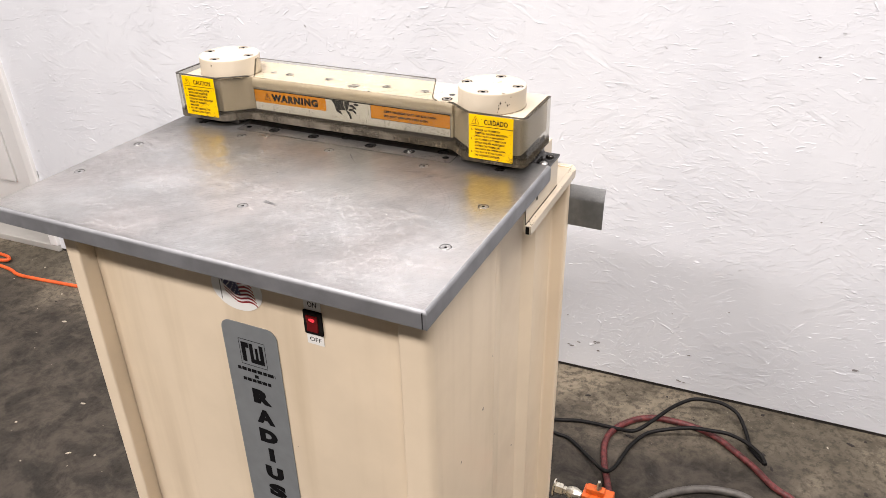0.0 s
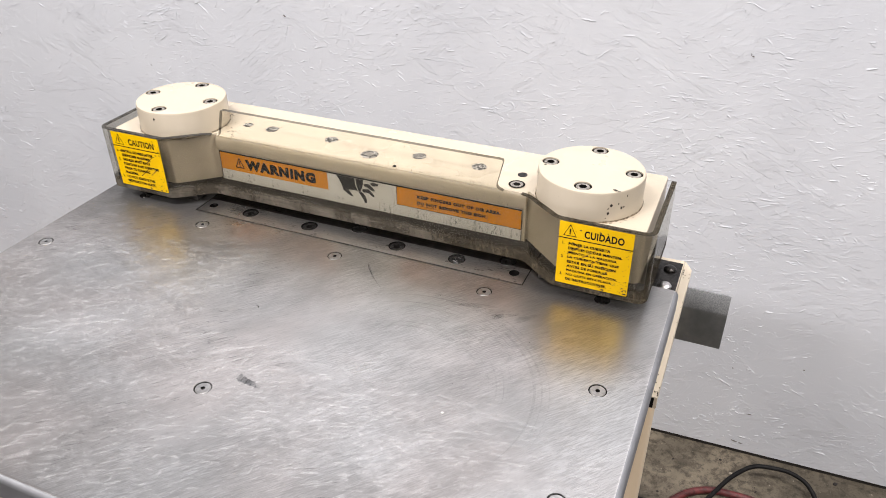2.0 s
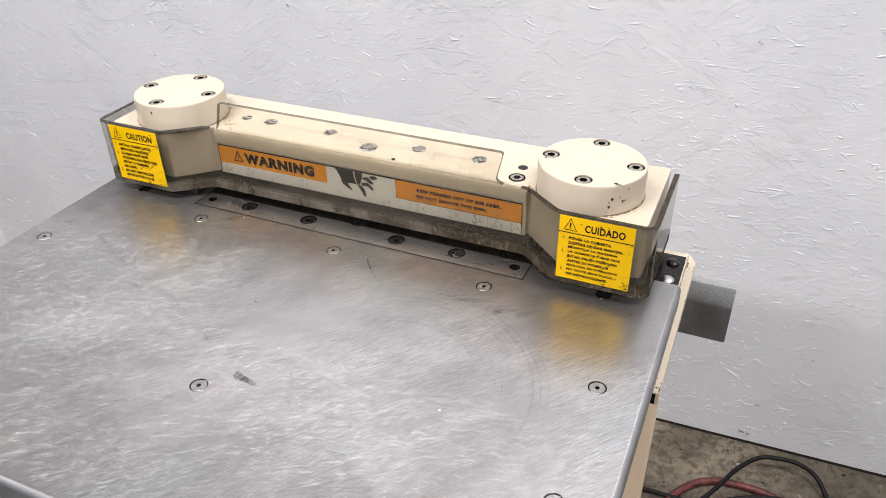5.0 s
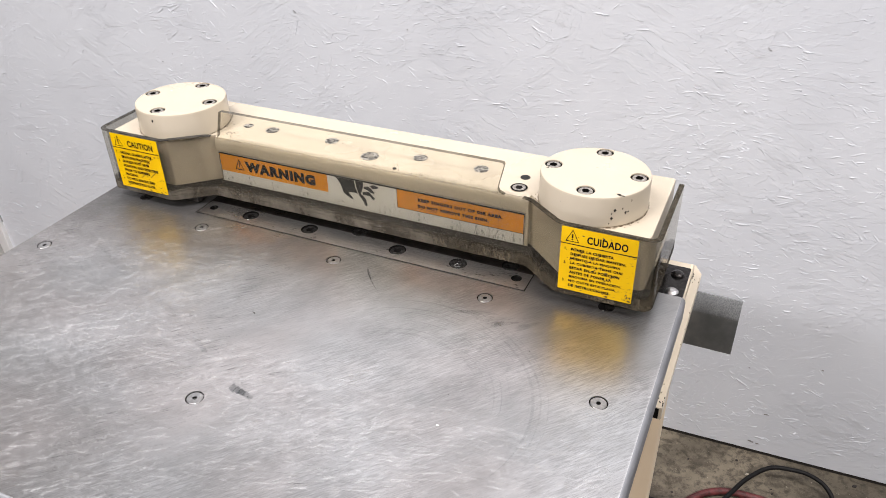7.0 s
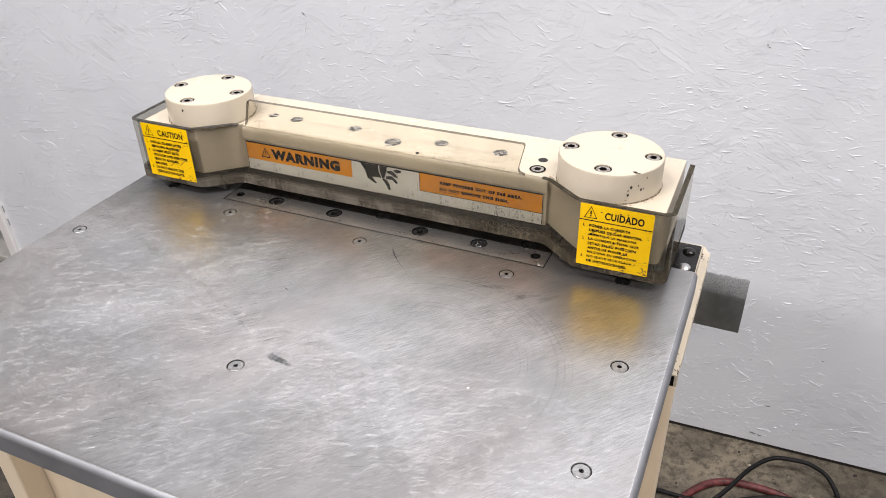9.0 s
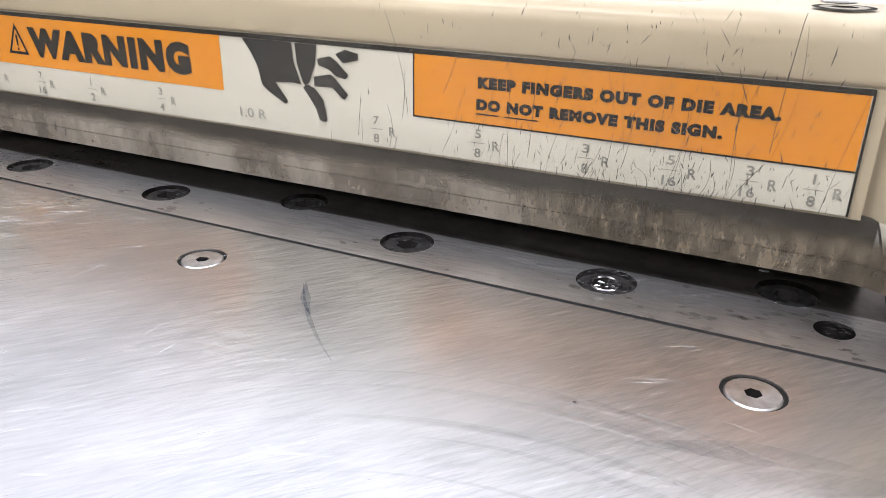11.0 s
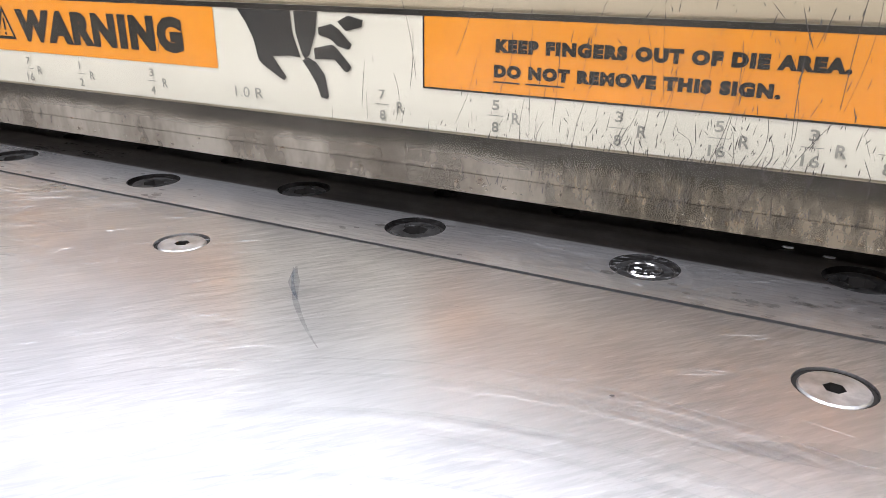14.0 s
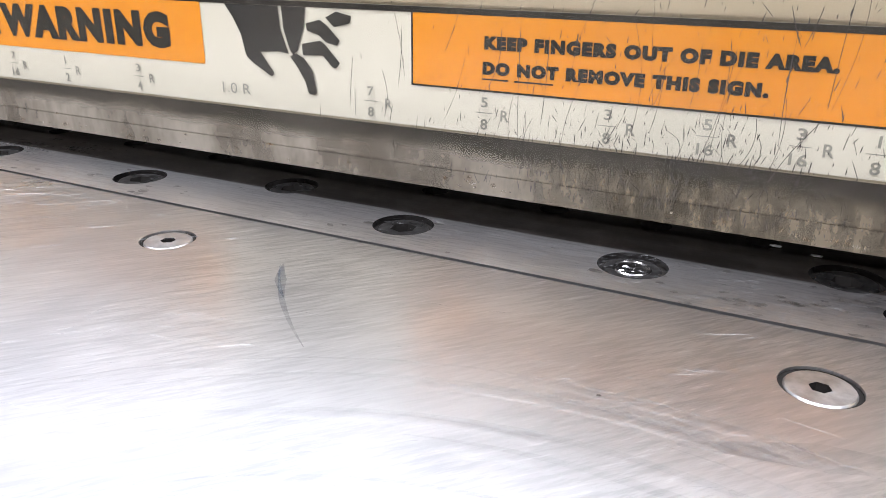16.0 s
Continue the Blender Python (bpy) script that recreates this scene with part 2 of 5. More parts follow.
CREAM = paint("cream_enamel", (0.57, 0.50, 0.388), 0.28, 0.05, chips=(0.10, 0.085, 0.07))
CABINET = paint("cream_cabinet_paint", (0.77, 0.65, 0.485), 0.42, 0.05, streak=0.5)
STEEL = make_steel("brushed_table_steel", (0.665, 0.653, 0.643), (0.445, 0.438, 0.432), 0.27, 0.36, -42, (-0.085, 0.03, 0.8))
# The table's own steel, painted darker for the dim reflection on its folded edge.
SHADED_LIP = plain("shaded_steel_fold", (0.27, 0.277, 0.29), 0.58, 0.75, 0.14, 35, gloss=0.2)
INSERT = make_steel("die_plate_steel", (0.92, 0.905, 0.885), (0.66, 0.648, 0.635), 0.27, 0.35, 4, shade_from=0.0160)
SCREW = plain("bright_screw_steel", (0.62, 0.61, 0.60), 0.3, 1.0, 0.15, 300)
STEEL_HEAD = plain("dull_screw_steel", (0.46, 0.455, 0.45), 0.38, 1.0, 0.25, 300)
OILY = plain("black_oily_steel", (0.035, 0.032, 0.030), 0.27, 0.8, 0.5, 260)
# Paints the shade inside openings, sockets and joints; also the switch's black plastic.
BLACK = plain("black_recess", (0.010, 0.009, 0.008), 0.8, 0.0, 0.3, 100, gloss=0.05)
DIE_HEAD = plain("dark_screw_head", (0.085, 0.082, 0.078), 0.30, 0.9, 0.6, 420)
DIE = plain("dark_die_steel", (0.03, 0.027, 0.023), 0.5, 0.3, 0.4, 80)
zinc = Nodes("galvanised_steel")
zinc_at = zinc.node("ShaderNodeSeparateXYZ", Vector=zinc.coord)
zinc_upper = zinc.ramp(zinc.math("ADD", zinc_at.outputs[2], zinc.math("MULTIPLY", zinc.noise(60, 4), 0.02)), 0.050, 0.058)
zinc_plain = zinc.mix(zinc.ramp(zinc.noise(40, 4), 0.3, 0.7), (0.21, 0.225, 0.23), (0.30, 0.315, 0.32))
zinc_speck = zinc.mix(zinc.ramp(zinc.noise(800, 4, 0.7), 0.34, 0.70), (0.25, 0.26, 0.265), (0.46, 0.475, 0.48))
zinc.set(Base_Color=zinc.mix(zinc_upper, zinc_plain, zinc_speck), Metallic=0.8, Roughness=zinc.ramp(zinc.noise(30, 3), 0.3, 0.7, 0.38, 0.55))
GALV = zinc.mat
mottle = Nodes("mottled_plug_steel")
mottle.set(Base_Color=mottle.mix(mottle.ramp(mottle.noise(330, 4, 0.7), 0.47, 0.56), (0.06, 0.056, 0.05), (0.52, 0.50, 0.46)), Metallic=0.4, Roughness=0.5)
MOTTLE = mottle.mat
bare = Nodes("bare_screw_steel")
bare.set(Base_Color=bare.mix(bare.ramp(bare.noise(380, 4, 0.6), 0.50, 0.74), (0.05, 0.048, 0.045), (0.62, 0.61, 0.60)), Metallic=0.9, Roughness=0.24)
BARE = bare.mat
CAP_STEEL = plain("worn_cap_screw_steel", (0.36, 0.335, 0.30), 0.42, 0.5, 0.5, 420)
WALL = make_wall_paint()
CONCRETE = make_concrete()
PLAIN_WALL = paint("dim_workshop_paint", (0.13, 0.125, 0.12), 0.7, 0.06)
TRIM = paint("white_gloss_paint", (0.80, 0.80, 0.79), 0.35, 0.03)
SILL = paint("worn_threshold_paint", (0.46, 0.45, 0.42), 0.6, 0.12)
CEILING = paint("ceiling_paint", (0.70, 0.70, 0.70), 0.8, 0.05)
GUARD = make_guard("smoky_clear_plastic", (0.800, 0.788, 0.750), 0.0, 0.045, 0.76, (0.060, 0.051, 0.039), (0.150, 0.134, 0.108), 24, veil=0.028)
GUARD_EDGE = make_guard("cut_plastic_edge", (0.7, 0.69, 0.66), 0.55, 0.7, 0.0, (0.05, 0.048, 0.044), (0.09, 0.086, 0.078))
GUARD_TOP = make_guard("clear_plastic_sheet", (0.955, 0.945, 0.915), 0.0, 0.09, 0.0)
YELLOW = paint("yellow_label", (0.82, 0.50, 0.001), 0.42, 0.10, chips=(0.12, 0.08, 0.02), gloss=0.12)
ORANGE = paint("orange_label", (0.90, 0.34, 0.004), 0.45, 0.05, gloss=0.15)
WHITE = paint("white_label", (0.80, 0.80, 0.76), 0.35, 0.03)
INK = plain("black_ink", (0.006, 0.006, 0.007), 0.7, gloss=0.1)
GREY_INK = plain("faded_grey_ink", (0.34, 0.35, 0.35), 0.5)
PLATE = plain("grey_name_plate", (0.235, 0.255, 0.265), 0.35, 0.25, 0.08, 40)
RED_INK = plain("red_ink", (0.26, 0.018, 0.024), 0.4)
BLUE_INK = plain("dark_blue_ink", (0.03, 0.035, 0.10), 0.4)
RUBBER = plain("black_cable_rubber", (0.007, 0.0066, 0.0066), 0.55, 0, 0.4, 90, gloss=0.22)
RED_HOSE = plain("red_air_hose", (0.115, 0.024, 0.024), 0.55, 0, 0.6, 90)
GREY_HOSE = plain("grey_cable_sheath", (0.10, 0.092, 0.083), 0.5, 0, 0.3, 60)
ORANGE_CORD = plain("orange_cord", (0.75, 0.12, 0.03), 0.5, 0, 0.2, 60)
BRASS = plain("nickel_brass", (0.70, 0.66, 0.56), 0.25, 1.0, 0.2, 150)
ORANGE_VALVE = plain("orange_valve_paint", (0.72, 0.13, 0.02), 0.4, 0, 0.25, 60)
CHIP = plain("pale_debris", (0.45, 0.40, 0.32), 0.8, 0, 0.4, 300)
GRIT = plain("dark_debris", (0.022, 0.018, 0.015), 0.8, 0, 0.4, 300)
BRIGHT_GLINT = plain("bright_glint", (0.93, 0.93, 0.93), 0.5, 0.85, 0.06, 300)

lit = Nodes("red_lit_rocker")
lit.set(Base_Color=(0.10, 0.004, 0.005), Roughness=0.25, Emission_Color=(1.0, 0.02, 0.03), Emission_Strength=0.012)
LIT_RED = lit.mat
bulb = Nodes("red_pilot_light")
bulb.set(Base_Color=(0.5, 0.01, 0.015), Roughness=0.3, Emission_Color=(1.0, 0.04, 0.06), Emission_Strength=0.9)
PILOT = bulb.mat


def make_smudge(name, colour, strength, scale):
    """A thin film of grime that lets the metal show through."""
    n = Nodes(name)
    clear = n.node("ShaderNodeBsdfTransparent")
    film = n.node("ShaderNodeBsdfDiffuse", Color=(*colour, 1))
    mixed = n.tree.nodes.new("ShaderNodeMixShader")
    n.put(mixed.inputs[0], n.ramp(n.noise(scale, 4, 0.65), 0.35, 0.7, 0.0, strength))
    n.tree.links.new(clear.outputs[0], mixed.inputs[1])
    n.tree.links.new(film.outputs[0], mixed.inputs[2])
    n.tree.links.new(mixed.outputs[0], n.out.inputs[0])
    return n.mat


RUST = make_smudge("rusty_dirt", (0.12, 0.075, 0.035), 0.75, 400)
PALE_DIRT = make_smudge("pale_dirt", (0.30, 0.27, 0.21), 0.6, 400)
SMUDGE = make_smudge("grey_scuff", (0.05, 0.055, 0.06), 0.62, 45)
OIL_STAIN = make_smudge("oil_stain", (0.03, 0.027, 0.023), 0.6, 130)
FINE_SCRATCH = make_smudge("fine_scratch", (0.90, 0.90, 0.90), 0.42, 150)
DULL_SCRATCH = make_smudge("dull_scratch", (0.80, 0.80, 0.80), 0.16, 700)
FAINT_DARK = make_smudge("faint_dark_rub", (0.12, 0.12, 0.12), 0.17, 25)
DARK_HATCH = make_smudge("dark_drag_hatch", (0.12, 0.118, 0.115), 0.46, 90)
SMEAR = make_smudge("dark_smear", (0.07, 0.066, 0.062), 0.22, 70)
FAINT_DRAG = make_smudge("faint_drag", (0.12, 0.12, 0.12), 0.10, 40)
FAINT_LIGHT = make_smudge("faint_pale_rub", (0.8, 0.8, 0.8), 0.03, 25)

# ---- builders ----
BASES = {}


def thing(name, base, label, category, group="", kind=""):
    ob = new(name)
    ob.empty_display_size = 0.05
    ob.location = base
    BASES[ob.name] = Vector(base)
    return tagged(ob, label, category, group, kind)


def mesh_of(name, bm, mats, smooth=True):
    me = bpy.data.meshes.new(name)
    bm.to_mesh(me)
    bm.free()
    for m in mats if isinstance(mats, (list, tuple)) else [mats]:
        me.materials.append(m)
    if smooth:
        for p in me.polygons:
            p.use_smooth = True
        me.set_sharp_from_angle(angle=radians(35))
    return me


def part(name, bm, mats, parent, label="", smooth=True, kind=""):
    """Links a bmesh, drawn in world metres, as one mesh under a thing or part."""
    base = BASES[parent.name]
    bmesh.ops.translate(bm, verts=bm.verts, vec=-base)
    ob = new(name, mesh_of(name, bm, mats, smooth))
    ob.parent = parent
    BASES[ob.name] = base
    if smooth and kind != "stuff":
        ob.modifiers.new("even_normals", "WEIGHTED_NORMAL").keep_sharp = True
    return tagged(ob, label, kind=kind)


def placed(name, mesh, parent, m, label=""):
    """Links a shared mesh under a thing or part, at a pose in the world."""
    ob = new(name, mesh)
    ob.parent = parent
    ob.matrix_basis = Matrix.Translation(-BASES[parent.name]) @ m
    BASES[ob.name] = BASES[parent.name]
    return tagged(ob, label)


def lone(name, bm, mats, base, label, category, group="", kind="", smooth=True):
    """A thing of one mesh, with its origin at base."""
    bmesh.ops.translate(bm, verts=bm.verts, vec=-Vector(base))
    ob = new(name, mesh_of(name, bm, mats, smooth))
    ob.location = base
    BASES[ob.name] = Vector(base)
    return tagged(ob, label, category, group, kind)


def box(x0, x1, y0, y1, z0, z1, bevel=0.0, seg=2, bm=None):
    own = bmesh.new()
    bmesh.ops.create_cube(own, size=1.0)
    for v in own.verts:
        v.co = Vector(((x0 + x1) / 2 + v.co.x * (x1 - x0), (y0 + y1) / 2 + v.co.y * (y1 - y0), (z0 + z1) / 2 + v.co.z * (z1 - z0)))
    if bevel:
        bmesh.ops.bevel(own, geom=own.edges[:], offset=bevel, segments=seg, profile=0.6, affect="EDGES")
    return merged(bm, own)


def merged(bm, other):
    if bm is None:
        return other
    me = bpy.data.meshes.new("temporary")
    other.to_mesh(me)
    other.free()
    bm.from_mesh(me)
    bpy.data.meshes.remove(me)
    return bm


def prism(outline, lo, hi, axis="z", bevel=0.0, seg=2, rim=False):
    """A solid of the given outline between lo and hi along an axis (outline in the other two, in order)."""
    bm = bmesh.new()

    def at(p, h):
        return {"z": (p[0], p[1], h), "y": (p[0], h, p[1]), "x": (h, p[0], p[1])}[axis]

    low = [bm.verts.new(at(p, lo)) for p in outline]
    high = [bm.verts.new(at(p, hi)) for p in outline]
    bm.faces.new(low)
    top = bm.faces.new(high)
    for k in range(len(outline)):
        j = (k + 1) % len(outline)
        bm.faces.new((low[k], low[j], high[j], high[k]))
    bmesh.ops.recalc_face_normals(bm, faces=bm.faces[:])
    if bevel:
        edges = [e for e in bm.edges if not rim or e in top.edges[:]]
        bmesh.ops.bevel(bm, geom=edges, offset=bevel, segments=seg, profile=0.6, affect="EDGES")
    return bm


def rounded(points, radius, steps=5):
    """The same open or closed polyline with its corners rounded; radius may be one per corner."""
    out, count = [], len(points)
    for k, p in enumerate(points):
        r = radius[k] if isinstance(radius, (list, tuple)) else radius
        if r <= 0:
            out.append(tuple(p))
            continue
        a, b, c = Vector(points[k - 1]), Vector(p), Vector(points[(k + 1) % count])
        u, w = (a - b).normalized(), (c - b).normalized()
        half = u.angle(w) / 2
        back = r / math.tan(half)
        centre = b + (u + w).normalized() * (r / math.sin(half))
        s, e = b + u * back - centre, b + w * back - centre
        turn = s.angle_signed(e)
        for i in range(steps + 1):
            ang = -turn * i / steps
            ca, sa = math.cos(ang), math.sin(ang)
            out.append((centre.x + s.x * ca - s.y * sa, centre.y + s.x * sa + s.y * ca))
    return out


def offset_line(points, d):
    """An open polyline moved to its left by d."""
    out = []
    for k, p in enumerate(points):
        a = Vector(points[max(k - 1, 0)])
        c = Vector(points[min(k + 1, len(points) - 1)])
        b = Vector(p)
        ways = [w.normalized() for w in (b - a, c - b) if w.length > 1e-9]
        n = sum((Vector((-w.y, w.x)) for w in ways), Vector((0, 0))).normalized()
        cosine = max(0.4, n.dot(Vector((-ways[0].y, ways[0].x))))
        out.append(tuple(b + n * d / cosine))
    return out


def sheet(points, thick, lo, hi, axis="z", bevel=0.0):
    """A bent sheet: an open polyline given thickness to its left, drawn along an axis."""
    return prism(list(points) + offset_line(points, thick)[::-1], lo, hi, axis, bevel)


def lathe(profile, centre, seg=40, axis="z", caps=True):
    """A turned solid from (radius, height) pairs, from low to high."""
    bm = bmesh.new()
    rings = []
    for r, h in profile:
        ring = []
        for k in range(seg):
            a = 2 * math.pi * k / seg
            u, v = r * math.cos(a), r * math.sin(a)
            co = {"z": (u, v, h), "x": (h, u, v), "y": (u, h, v)}[axis]
            ring.append(bm.verts.new(Vector(co) + Vector(centre)))
        rings.append(ring)
    for a, b in zip(rings, rings[1:]):
        for k in range(seg):
            j = (k + 1) % seg
            bm.faces.new((a[k], a[j], b[j], b[k]))
    if caps:
        bm.faces.new(rings[0][::-1])
        bm.faces.new(rings[-1])
    bmesh.ops.recalc_face_normals(bm, faces=bm.faces[:])
    return bm


def tube(points, radius, seg=10, sub=8):
    """A round hose through points, smoothed."""
    pts = [Vector(p) for p in points]
    line = []
    for k in range(len(pts) - 1):
        p0, p1, p2, p3 = pts[max(k - 1, 0)], pts[k], pts[k + 1], pts[min(k + 2, len(pts) - 1)]
        for i in range(sub):
            t = i / sub
            line.append(0.5 * (2 * p1 + (p2 - p0) * t + (2 * p0 - 5 * p1 + 4 * p2 - p3) * t * t + (3 * p1 - p0 - 3 * p2 + p3) * t ** 3))
    line.append(pts[-1])
    bm, rings = bmesh.new(), []
    for k, p in enumerate(line):
        way = (line[min(k + 1, len(line) - 1)] - line[max(k - 1, 0)]).normalized()
        side = way.cross(Vector((0, 0, 1)))
        side = side.normalized() if side.length > 1e-3 else Vector((1, 0, 0))
        up = side.cross(way)
        rings.append([bm.verts.new(p + radius * (math.cos(2 * math.pi * i / seg) * side + math.sin(2 * math.pi * i / seg) * up)) for i in range(seg)])
    for a, b in zip(rings, rings[1:]):
        for i in range(seg):
            j = (i + 1) % seg
            bm.faces.new((a[i], a[j], b[j], b[i]))
    bm.faces.new(rings[0])
    bm.faces.new(rings[-1])
    bmesh.ops.recalc_face_normals(bm, faces=bm.faces[:])
    return bm


def holed(outline, holes, z, depth):
    """A flat top face with round holes, and the walls of the holes going down."""
    bm = bmesh.new()
    loops = [outline] + [[(x + r * math.cos(2 * math.pi * k / 28), y + r * math.sin(2 * math.pi * k / 28)) for k in range(28)] for x, y, r in holes]
    rings = []
    for loop in loops:
        vs = [bm.verts.new((x, y, z)) for x, y in loop]
        rings.append(vs)
        for k in range(len(vs)):
            bm.edges.new((vs[k], vs[(k + 1) % len(vs)]))
    bmesh.ops.triangle_fill(bm, use_beauty=True, use_dissolve=False, edges=bm.edges[:], normal=(0, 0, 1))
    for vs in rings[1:]:
        low = [bm.verts.new(v.co - Vector((0, 0, depth))) for v in vs]
        for k in range(len(vs)):
            j = (k + 1) % len(vs)
            bm.faces.new((vs[j], vs[k], low[k], low[j]))
    return bm, rings[0]


def lettering_mesh(words, bold=0.0):
    curve = bpy.data.curves.new("lettering", "FONT")
    curve.body, curve.offset, curve.resolution_u = words, bold, 3
    curve.space_character = 1.0 + bold * 2.6
    ob = new("lettering", curve)
    me = bpy.data.meshes.new_from_object(ob.evaluated_get(bpy.context.evaluated_depsgraph_get()))
    bpy.data.objects.remove(ob)
    bpy.data.curves.remove(curve)
    return me


def print_words(words, x0, x1, z0, z1, y, mat, parent, bold=0.0, name="lettering"):
    """Words printed on a face that looks to -y, filling the given width and height."""
    me = lettering_mesh(words, bold)
    co = np.array([v.co[:] for v in me.vertices])
    lo, hi = co.min(0), co.max(0)
    base = BASES[parent.name]
    for v in me.vertices:
        v.co = Vector((x0 + (v.co.x - lo[0]) / (hi[0] - lo[0]) * (x1 - x0), y, z0 + (v.co.y - lo[1]) / (hi[1] - lo[1]) * (z1 - z0))) - base
    me.materials.append(mat)
    ob = new(name, me)
    ob.parent = parent
    BASES[ob.name] = base
    return ob


def flat(points, y, bm=None):
    """A flat printed patch on a face that looks to -y, from (x, z) points."""
    bm = bm or bmesh.new()
    f = bm.faces.new([bm.verts.new((x, y, z)) for x, z in points])
    f.normal_update()
    if f.normal.y > 0:
        f.normal_flip()
    return bm


def rect(x0, x1, z0, z1, y, bm=None):
    return flat([(x0, z0), (x1, z0), (x1, z1), (x0, z1)], y, bm)

# ---- the room ----
TOP = 0.92  # height of the steel table

floor_bm = bmesh.new()
bmesh.ops.create_grid(floor_bm, x_segments=1, y_segments=1, size=1.0)
for v in floor_bm.verts:
    v.co = Vector((v.co.x * 4.0 - 0.4, v.co.y * 4.0 - 2.2, 0))
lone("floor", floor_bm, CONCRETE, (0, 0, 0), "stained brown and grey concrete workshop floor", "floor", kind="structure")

# The strand-board wall behind the machine, not quite square to it.
WALL_M = pose(0.112, 0.838, 0, 1.6, 0, 2.3)
DOOR_X = -1.83  # the doorway's edge, along the wall from its origin


def wall_object(name, bm, mats, label, category="wall", smooth=False, kind="structure"):
    ob = new(name, mesh_of(name, bm, mats, smooth))
    ob.matrix_basis = WALL_M
    BASES[ob.name] = Vector((0, 0, 0))
    return tagged(ob, label, category, kind=kind)


wb = box(DOOR_X, 3.2, 0, 0.12, 0.010, 3.5)
box(-2.75, DOOR_X, 0, 0.12, 2.08, 3.5, bm=wb)
box(-3.6, -2.75, 0, 0.12, 0.006, 3.5, bm=wb)
wall_north = wall_object("wall_north", wb, WALL, "white painted strand board wall with rough flakes")

# Raised flakes of the board, each tilted so that one edge stands proud.
rng = random.Random(4)
fb = bmesh.new()
for _ in range(56000):
    cx, cz = rng.uniform(DOOR_X + 0.05, 1.35), rng.uniform(0.02, 1.25)
    if 0.6 * noise.noise(Vector((cx * 4.1, 7.7, cz * 4.1))) + 0.7 * noise.noise(Vector((cx * 19, 3.1, cz * 27))) < rng.uniform(-0.25, 0.7):
        continue
    a = radians(rng.choice((rng.gauss(0, 14), rng.gauss(2, 20), rng.gauss(-26, 16), rng.gauss(28, 18), rng.gauss(0, 40))))
    long, wide = rng.choices(((rng.uniform(0.0025, 0.006), rng.uniform(0.0009, 0.0020)), (rng.uniform(0.005, 0.010), rng.uniform(0.0012, 0.0026)), (rng.uniform(0.010, 0.020), rng.uniform(0.0013, 0.0032))), (7, 4, 0.6))[0]
    # The splinter's crest lies off its middle, so that one flank is steep and one shallow.
    crest, high = rng.uniform(-0.5, 0.7), wide * rng.choice((0.10, 0.19, 0.30, 0.48))
    ca, sa = math.cos(a), math.sin(a)

    def splinter(u, w, h):
        return fb.verts.new((cx + u * long * ca - w * wide * sa, -h, cz + u * long * sa + w * wide * ca))

    ends = [splinter(-1, crest * 0.5, -0.0001), splinter(1, crest * 0.4, -0.0001)]
    ridge = [splinter(-0.4, crest + rng.uniform(-0.2, 0.2), high * rng.uniform(0.6, 1)), splinter(0.5, crest + rng.uniform(-0.2, 0.2), high)]
    upper = [splinter(-0.5, 1, -0.0001), splinter(0.4, rng.uniform(0.8, 1.2), -0.0001)]
    lower = [splinter(-0.4, -1, -0.0001), splinter(0.5, -rng.uniform(0.8, 1.2), -0.0001)]
    fb.faces.new((ends[0], upper[0], upper[1], ends[1], ridge[1], ridge[0]))
    fb.faces.new((ends[0], ridge[0], ridge[1], ends[1], lower[1], lower[0]))
for f in fb.faces:
    f.normal_update()
    if f.normal.y > 0:
        f.normal_flip()
flakes = wall_object("board_flake", fb, WALL, "", "")
flakes.parent = wall_north
flakes.matrix_basis = Matrix.Identity(4)
for key in ("label", "category"):
    if key in flakes:
        del flakes[key]
tagged(flakes, kind="stuff")

# Nail heads, chips and knocks in the paint.
kb = bmesh.new()
for _ in range(46):
    cx, cz = rng.uniform(DOOR_X + 0.1, 1.2), rng.uniform(0.03, 1.2)
    r = rng.uniform(0.0009, 0.0026) * (2.2 if cz < 0.2 else 1)
    vs = [kb.verts.new((cx + r * rng.uniform(0.5, 2.2) * math.cos(k * math.pi / 3), -0.0012, cz + r * rng.uniform(0.35, 0.9) * math.sin(k * math.pi / 3))) for k in range(6)]
    kb.faces.new(vs[::-1])
for cx, cz, r in ((0.042, 0.076, 0.006), (0.057, 0.088, 0.004), (0.101, 0.103, 0.006), (0.113, 0.073, 0.005), (0.326, 0.036, 0.006), (0.517, 0.945, 0.0016), (0.28, 0.238, 0.002), (0.188, 0.893, 0.0016), (-0.685, 0.875, 0.003)):
    for _ in range(3):
        dx, dz = rng.gauss(0, r), rng.gauss(0, r * 0.4)
        kb.faces.new([kb.verts.new((cx + dx + r * rng.uniform(0.4, 1.1) * math.cos(k * math.pi / 3), -0.0013, cz + dz + r * rng.uniform(0.15, 0.5) * math.sin(k * math.pi / 3))) for k in range(6)][::-1])
knocks = wall_object("paint_chip", kb, plain("grey_knock", (0.22, 0.21, 0.21), 0.8), "", "")
knocks.parent = wall_north
knocks.matrix_basis = Matrix.Identity(4)
tagged(knocks, kind="stuff")

# Dark gap where the board stops short of the concrete.
wall_object("trim", box(DOOR_X, 3.2, 0.002, 0.11, 0.0, 0.0095), GRIT, "dark gap under the wall board", "trim")

